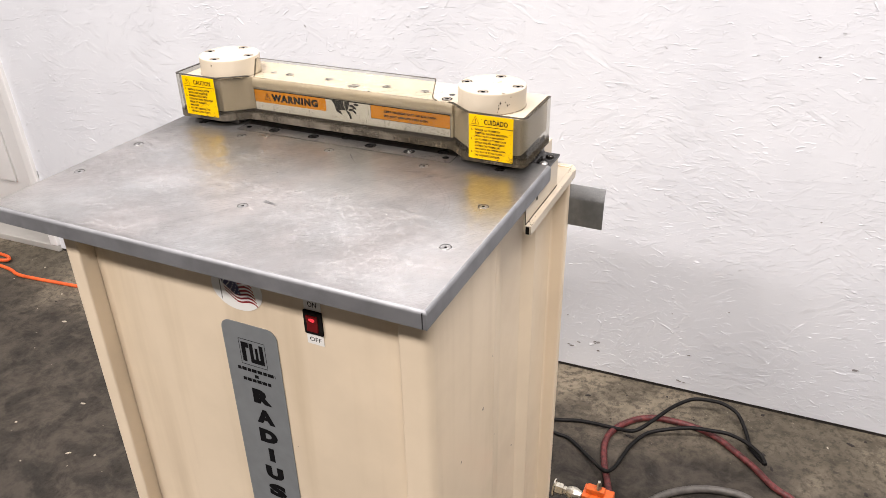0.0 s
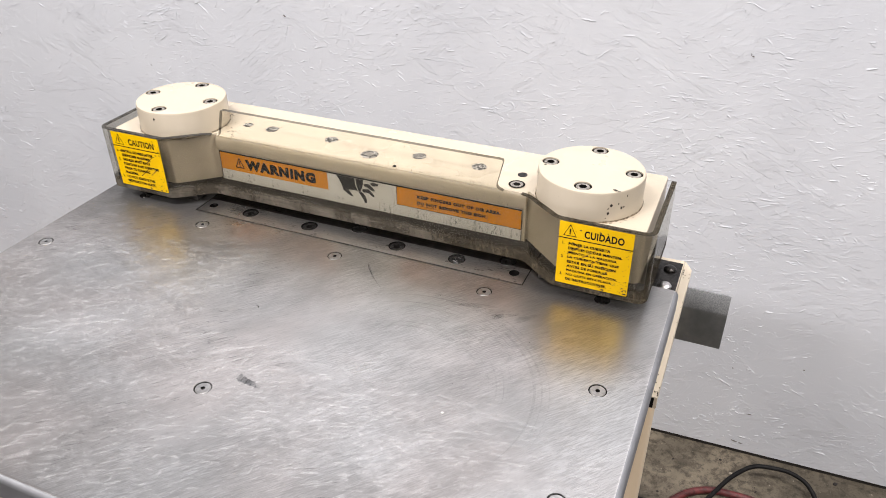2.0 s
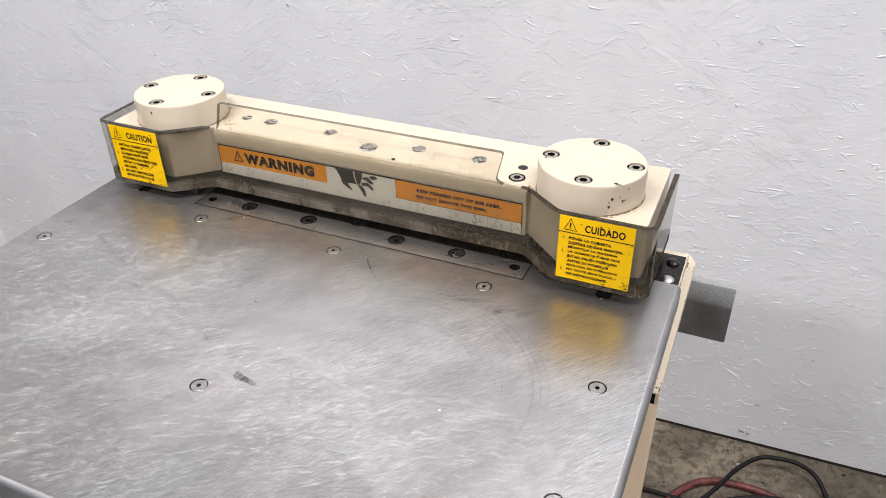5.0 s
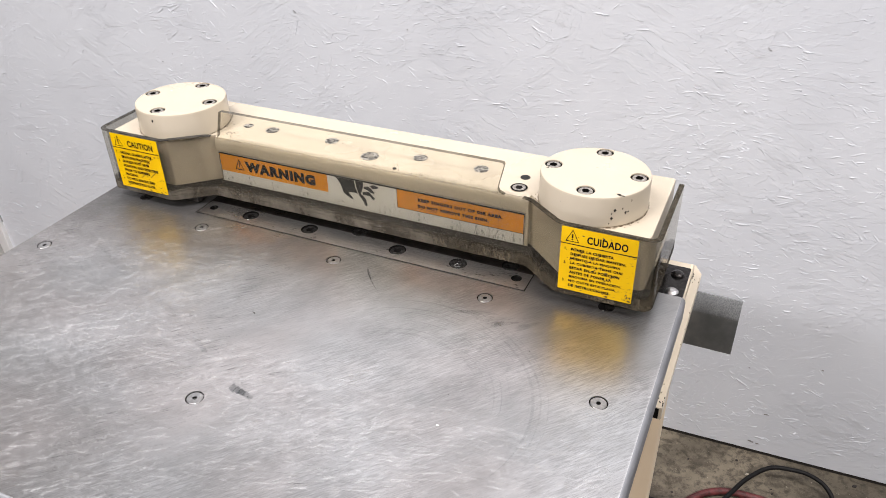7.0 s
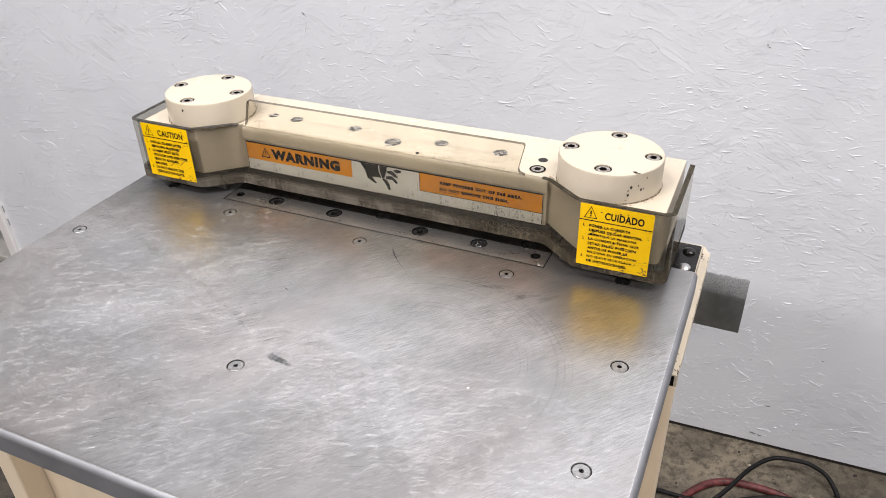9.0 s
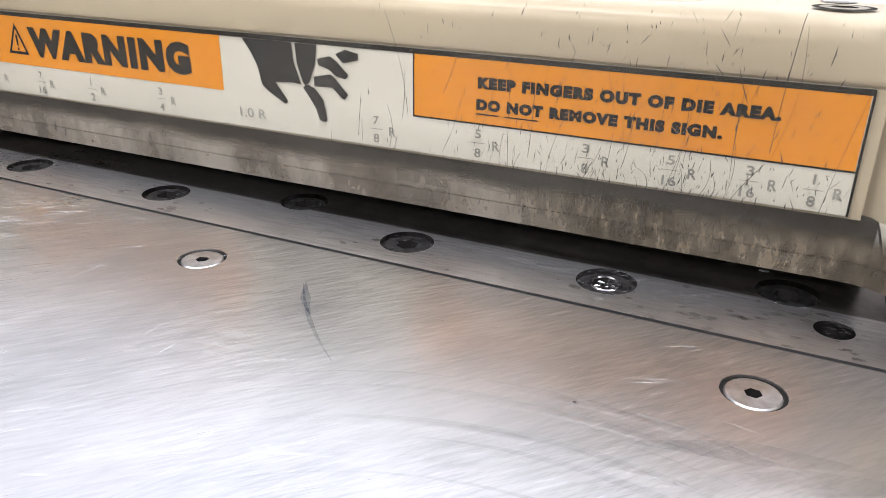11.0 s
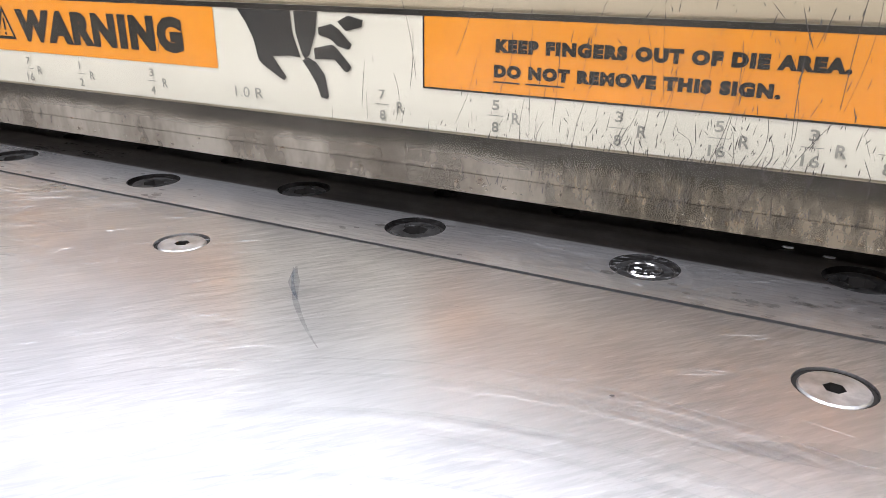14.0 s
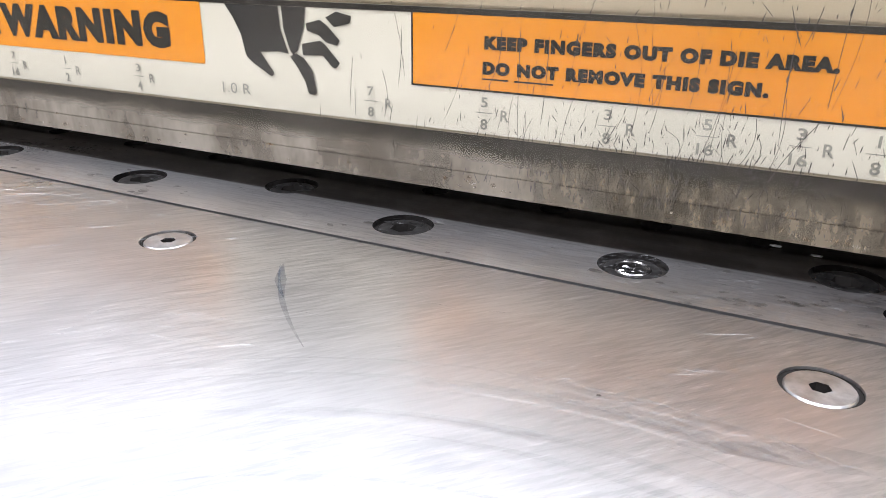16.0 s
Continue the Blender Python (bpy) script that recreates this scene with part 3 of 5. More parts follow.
# Doorway: casing, panelled leaf and threshold.
casing = box(DOOR_X - 0.012, DOOR_X + 0.022, -0.014, 0.10, 0.025, 2.1, 0.004)
box(-2.77, -2.735, -0.014, 0.10, 0.0, 2.1, 0.004, bm=casing)
box(-2.77, DOOR_X + 0.022, -0.014, 0.10, 2.1, 2.14, 0.004, bm=casing)
wall_object("door_frame", casing, TRIM, "white painted wooden door casing", "door frame")
for k, hz in enumerate((0.16, 0.205, 0.25, 0.30)):
    wall_object("gap_strip", box(DOOR_X + 0.023, DOOR_X + 0.0245, -0.003, 0.0, hz - 0.011, hz + 0.011), GREY_INK, "dark gap beside the door casing", "trim")

leaf = bpy.data.objects.new("door_1", mesh_of("door_1", box(-2.73, DOOR_X - 0.016, 0.025, 0.06, 0.11, 2.09, 0.002), TRIM))
scene.collection.objects.link(leaf)
leaf.matrix_basis = WALL_M
BASES[leaf.name] = Vector((0, 0, 0))
tagged(leaf, "white panelled door hung above a low threshold", "door", kind="structure")
for z0, z1 in ((0.24, 0.95), (1.08, 1.95)):
    for x0, x1 in ((-2.62, -2.33), (-2.24, -1.95)):
        pb = box(x0, x1, 0.016, 0.026, z0, z1, 0.008, 2)
        p = new("door_panel", mesh_of("door_panel", pb, TRIM))
        p.parent = leaf
wall_object("threshold", box(-2.73, DOOR_X + 0.02, -0.012, 0.11, 0.0, 0.024, 0.004), SILL, "worn pale grey door threshold", "threshold")
wall_object("backdrop", box(-2.9, -1.7, 0.9, 0.95, 0.0, 1.0), plain("dim_brown_board", (0.10, 0.08, 0.06), 0.8), "dim brown surface beyond the doorway", "backdrop")

# Plain walls that close the room.
lone("wall_west", box(-4.1, -4.0, -5.2, 1.3, 0, 3.5), PLAIN_WALL, (-4, -2, 0), "plain dim workshop wall", "wall", kind="structure", smooth=False)
lone("wall_east", box(3.0, 3.1, -5.2, 1.3, 0, 3.5), PLAIN_WALL, (3, -2, 0), "plain dim workshop wall", "wall", kind="structure", smooth=False)
lone("wall_south", box(-4.0, 3.0, -5.2, -5.1, 0, 3.5), PLAIN_WALL, (0, -5.1, 0), "plain dim workshop wall", "wall", kind="structure", smooth=False)
lone("ceiling", box(-4.1, 3.1, -5.2, 1.3, 3.5, 3.6), CEILING, (0, -2, 3.5), "plain pale workshop ceiling", "ceiling", kind="structure", smooth=False)

# ---- fasteners ----


def socket_screw(name, r, head_mat, drop, rim, socket=0.42, seg=24):
    """A screw head with a hex socket, its face at z = 0, in a shadowed seat of radius rim that lies drop lower."""
    bm = bmesh.new()
    hexr = r * socket

    def ring(radius, z, hexed=False):
        out = []
        for k in range(seg):
            a = 2 * math.pi * k / seg
            rad = radius
            if hexed:
                b = (a % (math.pi / 3)) - math.pi / 6
                rad = radius * math.cos(math.pi / 6) / math.cos(b)
            out.append(bm.verts.new((rad * math.cos(a), rad * math.sin(a), z)))
        return out

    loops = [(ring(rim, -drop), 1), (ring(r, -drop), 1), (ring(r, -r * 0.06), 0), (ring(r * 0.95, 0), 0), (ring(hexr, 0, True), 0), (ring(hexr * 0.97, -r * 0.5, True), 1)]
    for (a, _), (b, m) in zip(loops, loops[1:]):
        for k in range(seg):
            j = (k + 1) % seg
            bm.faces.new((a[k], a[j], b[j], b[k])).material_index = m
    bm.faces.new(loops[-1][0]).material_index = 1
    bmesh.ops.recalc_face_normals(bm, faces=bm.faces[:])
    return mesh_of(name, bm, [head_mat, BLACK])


FLAT_SCREW = socket_screw("countersunk_screw", 0.0058, STEEL_HEAD, 0.0005, 0.0067, 0.32)
DARK_FLAT_SCREW = socket_screw("dark_flat_screw", 0.0058, OILY, 0.0005, 0.0067, 0.32)
OILY_SCREW = socket_screw("die_screw", 0.0066, DIE_HEAD, 0.0008, 0.0080, 0.52)
WORN_SCREW = socket_screw("die_screw_worn", 0.0066, DIE_HEAD, 0.0008, 0.0080, 0.60)
CAP_SCREW = socket_screw("cap_screw", 0.0056, CAP_STEEL, 0.0007, 0.0073, 0.60)

# ---- cabinet ----
cabinet = thing("machine_cabinet", (0, 0, 0), "cream painted sheet steel machine cabinet with recessed panels", "cabinet")
CAB_TOP = 0.9015
part("front_panel", box(-0.2292, 0.2292, -0.222, -0.219, 0.03, CAB_TOP, 0.0008), CABINET, cabinet)
for s in (-1, 1):
    # Front post: a folded corner that steps out from the front panel and runs round to the side.
    outer = 0.267 if s > 0 else 0.2605
    line = [(s * 0.2300, -0.2215), (s * 0.2303, -0.245), (s * outer, -0.245), (s * 0.267, -0.055)]
    line = line[:1] + rounded(line, [0, 0.003, 0.014, 0], 5)[1:]
    part("corner_post", sheet(line, 0.002 * s, 0.0, CAB_TOP), CABINET, cabinet)
    side = [(s * 0.267, -0.0545), (s * 0.2535, 0.004), (s * 0.2535, 0.082), (s * 0.266, 0.104)]
    side = rounded(side, [0, 0.006, 0.006, 0], 4)
    part("side_panel", sheet(side, 0.002 * s, 0.0, CAB_TOP), CABINET, cabinet)
    rear = [(s * 0.266, 0.1045), (s * 0.266, 0.178), (s * 0.289, 0.1785), (s * 0.289, 0.19)]
    part("rear_post", sheet(rounded(rear, [0, 0.004, 0.004, 0], 4), 0.002 * s, 0.0, CAB_TOP - 0.03), CABINET, cabinet)
part("rear_panel", box(-0.264, 0.264, 0.183, 0.1855, 0.02, CAB_TOP - 0.03), CABINET, cabinet)
part("bed", box(-0.262, 0.262, 0.0635, 0.178, 0.872, 0.9125, 0.003), CREAM, cabinet)
for s in (-1, 1):
    # Upright plate beside the table with a hollow rail along its foot.
    def across(a, b, y0, y1, z0, z1, bevel=0.0):
        return box(min(s * a, s * b), max(s * a, s * b), y0, y1, z0, z1, bevel)

    part("side_plate", across(0.2872, 0.2903, -0.015, 0.1140, 0.860, 0.9128, 0.0005), CREAM, cabinet)
    rail = [(s * 0.2906, -0.0175), (s * 0.2988, -0.0175), (s * 0.2988, 0.1780), (s * 0.2906, 0.1930)]
    part("side_rail", prism(rail, 0.858, 0.8703, "z", 0.0007, 2), CREAM, cabinet)
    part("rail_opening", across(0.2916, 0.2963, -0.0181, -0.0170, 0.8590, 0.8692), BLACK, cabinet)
    part("seam", across(0.2902, 0.2912, -0.0145, 0.1130, 0.8702, 0.8710), GRIT, cabinet)
    part("seam", across(0.2900, 0.2906, -0.0158, -0.0149, 0.8700, 0.9020), GRIT, cabinet)
    part("arm_hole", lathe([(0.003, s * 0.289), (0.003, s * 0.2906)], (0, 0.027, 0.8885), 16, "x"), BLACK, cabinet)
    part("arm_rib", across(0.262, 0.2871, 0.068, 0.1140, 0.886, 0.9125, 0.001), CREAM, cabinet)
    part("arm_end", across(0.264, 0.2903, 0.1145, 0.1925, 0.864, 0.8700, 0.0008), CREAM, cabinet)

rng = random.Random(17)
ac = bmesh.new()
for _ in range(46):
    y = rng.choice((rng.gauss(0.055, 0.02), rng.gauss(-0.010, 0.005), rng.gauss(0.172, 0.005), rng.uniform(-0.015, 0.17)))
    if not -0.017 < y < 0.177:
        continue
    x, r = rng.choice((0.2915, 0.2982, 0.2920, rng.uniform(0.292, 0.298))), rng.uniform(0.0003, 0.0011)
    ac.faces.new([ac.verts.new((min(max(x + r * rng.uniform(0.4, 1.0) * math.cos(t), 0.2910), 0.2985), y + r * rng.uniform(0.6, 2.2) * math.sin(t), 0.8706)) for t in (0, 1.1, 2.2, 3.3, 4.4, 5.4)])
part("paint_chip", ac, GRIT, cabinet, kind="stuff")

# Name plate with its mark, unread maker's lines as bars, and the word down the plate.
FY = -0.2225
plate_pts = rounded([(-0.034, 0.46), (0.050, 0.46), (0.050, 0.7755), (-0.034, 0.7755)], [0.001, 0.001, 0.014, 0.014], 6)
name_plate = part("name_plate", prism(plate_pts, FY - 0.0008, FY, "y"), PLATE, cabinet, "grey metal plate with black print")
PY = FY - 0.0010
L0 = 0.0055
LX = 0.0035  # the print sits right of the plate's own origin
mark = rect(LX - 0.014, LX + 0.026, 0.7065 + L0, 0.7074 + L0, PY)
for x0, x1, z0, z1 in ((-0.014, 0.026, 0.7455, 0.7464), (-0.014, -0.0133, 0.7065, 0.7462), (0.0253, 0.026, 0.7065, 0.7462),
                       (-0.011, -0.0045, 0.7115, 0.7415), (-0.0045, 0.0005, 0.7335, 0.7415), (0.0015, 0.0070, 0.7115, 0.7415),
                       (0.0070, 0.0165, 0.7115, 0.7185), (0.0098, 0.0140, 0.7185, 0.7360), (0.0165, 0.0225, 0.7115, 0.7415)):
    rect(LX + x0, LX + x1, z0 + L0, z1 + L0, PY, mark)
part("maker_mark", mark, INK, name_plate)
bars = bmesh.new()
for x0, x1, z in ((-0.022, 0.036, 0.7040), (0.003, 0.010, 0.6955), (-0.016, 0.028, 0.688)):
    x = x0
    while x < x1 - 0.001:
        w = min(x1 - x, 0.006 + 0.006 * ((x * 997) % 1))
        rect(LX + x, LX + x + w * 0.85, z - 0.0026, z + 0.0026, PY, bars)
        x += w
part("print_bar", bars, INK, name_plate)
for k, letter in enumerate("RADIUS"):
    z = 0.6630 - k * 0.0335
    wide = 0.0045 if letter == "I" else 0.0145
    print_words(letter, 0.0125 - wide, 0.0125 + wide, z - 0.012, z + 0.012, PY, INK, name_plate, 0.085)

# Flag sticker, lit rocker switch and its two tags.
oval = [(0.0005 + 0.0375 * math.cos(a), 0.825 + 0.030 * math.sin(a)) for a in np.linspace(0, 2 * math.pi, 40, endpoint=False)]
sticker = part("flag_sticker", prism(oval, FY - 0.0004, FY, "y"), WHITE, cabinet, "white oval flag sticker")


def flag_wave(x, z):
    return (x + 0.0005 + 0.22 * (0.835 - z), z - 0.0042 * math.sin((x + 0.014) * 150) - 0.26 * (x + 0.02))


red = bmesh.new()
for k in range(7):
    z0 = 0.8475 - k * 0.0050
    for i in range(8):
        xa, xb = -0.0215 + i * 0.0058, -0.0215 + (i + 1) * 0.0058
        flat([flag_wave(xa, z0 - 0.0025), flag_wave(xb, z0 - 0.0025), flag_wave(xb, z0), flag_wave(xa, z0)], FY - 0.0006, red)
part("stripe", red, RED_INK, sticker)
part("canton", flat([flag_wave(x, z) for x, z in ((-0.0225, 0.826), (-0.014, 0.826), (-0.004, 0.826), (0.004, 0.826), (0.004, 0.8475), (-0.004, 0.8475), (-0.014, 0.8475), (-0.0225, 0.8475))], FY - 0.0008), BLUE_INK, sticker)
stars = bmesh.new()
for j in range(5):
    for i in range(5):
        sx, sz = flag_wave(-0.0200 + i * 0.0052 + 0.0024 * (j % 2), 0.8455 - j * 0.0042)
        flat([(sx + 0.0009 * math.sin(q * math.pi * 0.4), sz + 0.0009 * math.cos(q * math.pi * 0.4)) for q in range(5)], FY - 0.0010, stars)
part("star", stars, WHITE, sticker, kind="stuff")
part("outline", rect(-0.0238, -0.0228, 0.806, 0.850, FY - 0.0008), INK, sticker)

switch = part("rocker_switch", box(0.0955, 0.1205, FY - 0.003, FY, 0.790, 0.822, 0.001), BLACK, cabinet, "black rocker switch with lit red key")
rocker = prism([(FY - 0.0028, 0.7955), (FY - 0.0055, 0.7955), (FY - 0.0042, 0.807), (FY - 0.006, 0.8165), (FY - 0.0028, 0.8165)], 0.1005, 0.1155, "x", 0.0006)
part("rocker", rocker, LIT_RED, switch, "dark red plastic rocker")
pilot = bmesh.new()
bmesh.ops.create_icosphere(pilot, subdivisions=2, radius=1.0, matrix=Matrix.Translation((0.1085, FY - 0.0050, 0.8118)) @ Matrix.Diagonal((0.0042, 0.0009, 0.0030, 1)))
part("pilot_light", pilot, PILOT, switch, "glowing red pilot light")
for words, z0, z1 in (("ON", 0.8225, 0.839), ("OFF", 0.7745, 0.7895)):
    tag = part("switch_tag", box(0.0965, 0.1195, FY - 0.0006, FY, z0, z1), WHITE, cabinet, "small white paper tag")
    half = 0.006 if words == "ON" else 0.008
    print_words(words, 0.108 - half, 0.108 + half, z0 + 0.0042, z1 - 0.0048, FY - 0.0008, INK, tag, 0.01)

# ---- steel table ----
table = thing("steel_table", (0, 0, TOP - 0.018), "brushed steel table top, scratched and smudged", "table top")
X0, X1, Y0, Y1 = -0.289, 0.296, -0.305, 0.0625
NX = 0.1715
NY = 0.0205
TABLE_SCREWS = [(-0.263, -0.082), (-0.147, 0.0), (0.0, 0.0), (0.1445, 0.0), (0.0, -0.188), (0.261, -0.082), (0.261, -0.187), (-0.263, -0.187), (0.239, 0.0265), (-0.239, 0.0265)]
R = 0.005
outline = [(X0 + R, Y0 + R), (X1 - R, Y0 + R), (X1 - R, Y1), (NX, Y1), (NX, NY), (-NX, NY), (-NX, Y1), (X0 + R, Y1)]
tb, rim = holed(outline, [(x, y, 0.0067) for x, y in TABLE_SCREWS], TOP, 0.0006)


def rounded_lip(bm, x0, y0, x1, y1, drop):
    """The folded edge on three sides: a quarter round, then a straight drop and a hem."""
    prev = None
    steps = [(R * math.sin(a), -R * (1 - math.cos(a))) for a in np.linspace(0, math.pi / 2, 6)]
    steps += [(R, -drop), (R - 0.003, -drop), (R - 0.003, -drop + 0.01)]
    for d, h in steps:
        ring = [bm.verts.new((x, y, TOP + h)) for x, y in ((x0 + R - d, y1), (x0 + R - d, y0 + R - d), (x1 - R + d, y0 + R - d), (x1 - R + d, y1))]
        if prev:
            for k in range(3):
                bm.faces.new((prev[k + 1], prev[k], ring[k], ring[k + 1]))
        prev = ring


rounded_lip(tb, X0, Y0, X1, Y1, 0.0205)
bmesh.ops.remove_doubles(tb, verts=tb.verts, dist=1e-6)
bmesh.ops.recalc_face_normals(tb, faces=tb.faces[:])
top_plate = part("top_plate", tb, [STEEL, SHADED_LIP], table)
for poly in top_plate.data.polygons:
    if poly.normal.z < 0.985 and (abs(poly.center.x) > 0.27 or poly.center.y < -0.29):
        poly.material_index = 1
part("under_plate", box(X0 + 0.004, X1 - 0.004, Y0 + 0.004, NY - 0.001, TOP - 0.0175, TOP - 0.004), DIE, table)
for x0, x1 in ((X0 + 0.004, -NX - 0.0005), (NX + 0.0005, X1 - 0.004)):
    part("under_plate", box(x0, x1, NY - 0.0005, Y1, TOP - 0.0175, TOP - 0.004), DIE, table)
part("corner_seam", box(X1 - 0.0052, X1 - 0.0044, Y0 - 0.0004, Y0 + 0.0035, TOP - 0.0206, TOP - 0.0025), BLACK, table)
for k, (x, y) in enumerate(TABLE_SCREWS):
    placed("screw", FLAT_SCREW if y < 0.01 else DARK_FLAT_SCREW, table, pose(x, y, TOP - 0.0002, 0, 0, 17 * k))

# Loose scratches and scuffs in the steel.
rng = random.Random(11)


def scratch(bm, x, y, z, a, long, wide, bend=0.0, n=4):
    pts = []
    for k in range(n + 1):
        u = (k / n - 0.5) * long
        w = bend * (1 - (2 * k / n - 1) ** 2)
        pts.append((x + u * math.cos(a) - w * math.sin(a), y + u * math.sin(a) + w * math.cos(a)))
    left = []
    for k, (px, py) in enumerate(pts):
        t = wide * (0.15 + 0.85 * (1 - abs(2 * k / n - 1)))
        left.append((bm.verts.new((px - t * math.sin(a), py + t * math.cos(a), z)), bm.verts.new((px + t * math.sin(a), py - t * math.cos(a), z))))
    for (p, q), (r, s) in zip(left, left[1:]):
        bm.faces.new((p, q, s, r))


sb = bmesh.new()
for _ in range(30000):
    x, y = rng.uniform(X0 + 0.01, X1 - 0.01), rng.uniform(Y0 + 0.01, NY - 0.006)
    if noise.noise(Vector((x * 9, y * 9, 3.3))) < rng.uniform(-0.9, 0.25):
        continue
    if y > -0.03 and rng.random() < 0.6:
        continue
    if x > -0.06 and y > -0.13 and rng.random() < 0.88:
        continue
    SCR = 44 - 130 * max(0.0, min(x, 0.25))
    a = radians(rng.choice((rng.gauss(SCR, 4), rng.gauss(SCR, 4), rng.gauss(SCR - 6, 5), rng.gauss(SCR - 4, 7), rng.gauss(SCR - 24, 10), rng.gauss(SCR + 26, 16))))
    scratch(sb, x, y, TOP + 0.00008, a, rng.choice((rng.uniform(0.004, 0.012), rng.uniform(0.008, 0.034 if x < 0.02 or y < -0.10 else 0.012), rng.uniform(0.005, 0.020 if x < 0.02 or y < -0.10 else 0.010))), rng.choice((rng.uniform(0.00004, 0.00009), rng.uniform(0.00004, 0.00009), rng.uniform(0.00008, 0.00013) if x < 0.02 or y < -0.10 else 0.00005)), rng.uniform(-0.00012, 0.00012), 2)
for f in sb.faces:
    f.normal_update()
    if f.normal.z < 0:
        f.normal_flip()
part("scratch", sb, FINE_SCRATCH, table, kind="stuff")

# Darker hatching where sheets are dragged over the steel, and a few long bright lines.
hb, lb = bmesh.new(), bmesh.new()
for k in range(5200):
    x, y = rng.uniform(X0 + 0.02, X1 - 0.02), rng.uniform(Y0 + 0.015, NY - 0.012)
    worn = noise.noise(Vector((x * 13, y * 13, 8.1))) + 0.5 * noise.noise(Vector((x * 31, y * 31, 1.1)))
    a = radians(44 - 130 * max(0.0, min(x, 0.25)) + rng.gauss(0, 6))
    if worn > rng.uniform(0.0, 0.5) and x < rng.uniform(0.0, 0.16) and (x < -0.03 or y < -0.11):
        scratch(hb, x, y, TOP + 0.00006, a, rng.uniform(0.006, 0.026), rng.uniform(0.00012, 0.0004), rng.uniform(-0.0003, 0.0003), 2)
    elif k % 22 == 0 and (x < 0.0 or y < -0.11):
        scratch(lb, x, y, TOP + 0.0001, a + radians(rng.choice((0, 0, -12, 35))), rng.uniform(0.014, 0.045), rng.uniform(0.00006, 0.00013), rng.uniform(-0.0006, 0.0006), 4)
for bm in (hb, lb):
    for f in bm.faces:
        f.normal_update()
        if f.normal.z < 0:
            f.normal_flip()
part("scratch", hb, DARK_HATCH, table, kind="stuff")
part("scratch", lb, FINE_SCRATCH, table, kind="stuff")


def film(name, mat, label, strokes):
    """One rubbed mark of soft strokes (x, y, degrees, length, half width, bend)."""
    bm = bmesh.new()
    for k, (x, y, a, long, wide, bend) in enumerate(strokes):
        scratch(bm, x, y, TOP + 0.0001 + k * 2e-5, radians(a), long, wide, bend, 12)
    for f in bm.faces:
        f.normal_update()
        if f.normal.z < 0:
            f.normal_flip()
    return part(name, bm, mat, table, label)


film("scuff", SMUDGE, "dark curved rub mark", ((0.0480, -0.0145, -46, 0.040, 0.0006, -0.0016), (0.0400, -0.0065, -52, 0.018, 0.0013, -0.0006)))
film("scuff", SMUDGE, "short grey scuff beside a screw", tuple((0.019 + 0.0042 * k, -0.169 - 0.0006 * k, 118 + 7 * k, 0.0095 - 0.001 * k, 0.0028, 0.0005) for k in range(5)))
film("smear", SMEAR, "faint dark smear", tuple((0.146 + 0.010 * k, -0.022 - 0.004 * (k % 3), 15 + 8 * k, 0.040 + 0.006 * (k % 2), 0.0035, 0.001) for k in range(5)))
rng = random.Random(5)
for k in range(20):
    # Faint arcs rubbed round one spot of the table.
    arc = bmesh.new()
    rad, a0, a1, wide = 0.064 + 0.0027 * k, rng.uniform(-30, 30), rng.uniform(60, 150), rng.uniform(0.0003, 0.0016)
    pts = [radians(a0 + (a1 - a0) * i / 24) for i in range(25)]
    row = []
    for i, t in enumerate(pts):
        w = wide * math.sin(math.pi * i / 24) + 0.0001
        row.append([arc.verts.new((0.120 + (rad + s * w) * math.cos(t), -0.130 + (rad + s * w) * math.sin(t) * 0.97, TOP + 0.00012 + k * 1e-5)) for s in (-1, 1)])
    for p, q in zip(row, row[1:]):
        arc.faces.new((p[0], p[1], q[1], q[0]))
    part("rubbed_arc", arc, FAINT_DARK if k % 2 else FAINT_LIGHT, table, kind="stuff")
for rub, mat, w in ((((-0.268, -0.067), (-0.226, -0.087), (-0.181, -0.103), (-0.147, -0.117)), FAINT_DRAG, 0.0016),
                    (((-0.238, -0.049), (-0.179, -0.081), (-0.131, -0.099), (-0.086, -0.115), (-0.045, -0.134), (-0.016, -0.151)), FAINT_DRAG, 0.0028),
                    (((-0.227, -0.043), (-0.155, -0.082), (-0.099, -0.103), (-0.047, -0.122), (-0.007, -0.146)), FAINT_LIGHT, 0.0035),
                    (((0.084, -0.097), (0.094, -0.103), (0.095, -0.116)), FAINT_LIGHT, 0.0012)):
    # Long shallow curves dragged across the table.
    bm = bmesh.new()
    row = []
    for k, (x, y) in enumerate(rub):
        t = w * (0.4 if k in (0, len(rub) - 1) else 1.0)
        row.append([bm.verts.new((x, y + s * t, TOP + 0.00016)) for s in (-1, 1)])
    for p, q in zip(row, row[1:]):
        bm.faces.new((p[0], q[0], q[1], p[1]))
    part("rubbed_arc", bm, mat, table, kind="stuff")
gb = bmesh.new()
scratch(gb, -0.020, -0.092, TOP + 0.0003, radians(-30), 0.005, 0.0005, 0.001, 5)
for x, y in ((0.163, -0.115), (0.24, 0.0), (0.113, -0.02), (0.2, -0.05), (-0.1, -0.16)):
    scratch(gb, x, y, TOP + 0.0002, 0.3, 0.0009, 0.0004, 0, 3)
part("grit", gb, GRIT, table, kind="stuff")
wbm = bmesh.new()
bmesh.ops.create_icosphere(wbm, subdivisions=1, radius=0.0011, matrix=Matrix.Translation((0.168, -0.145, TOP + 0.0004)) @ Matrix.Diagonal((1, 0.8, 0.5, 1)))
part("paint_drop", wbm, WHITE, table, "tiny white paint drop")

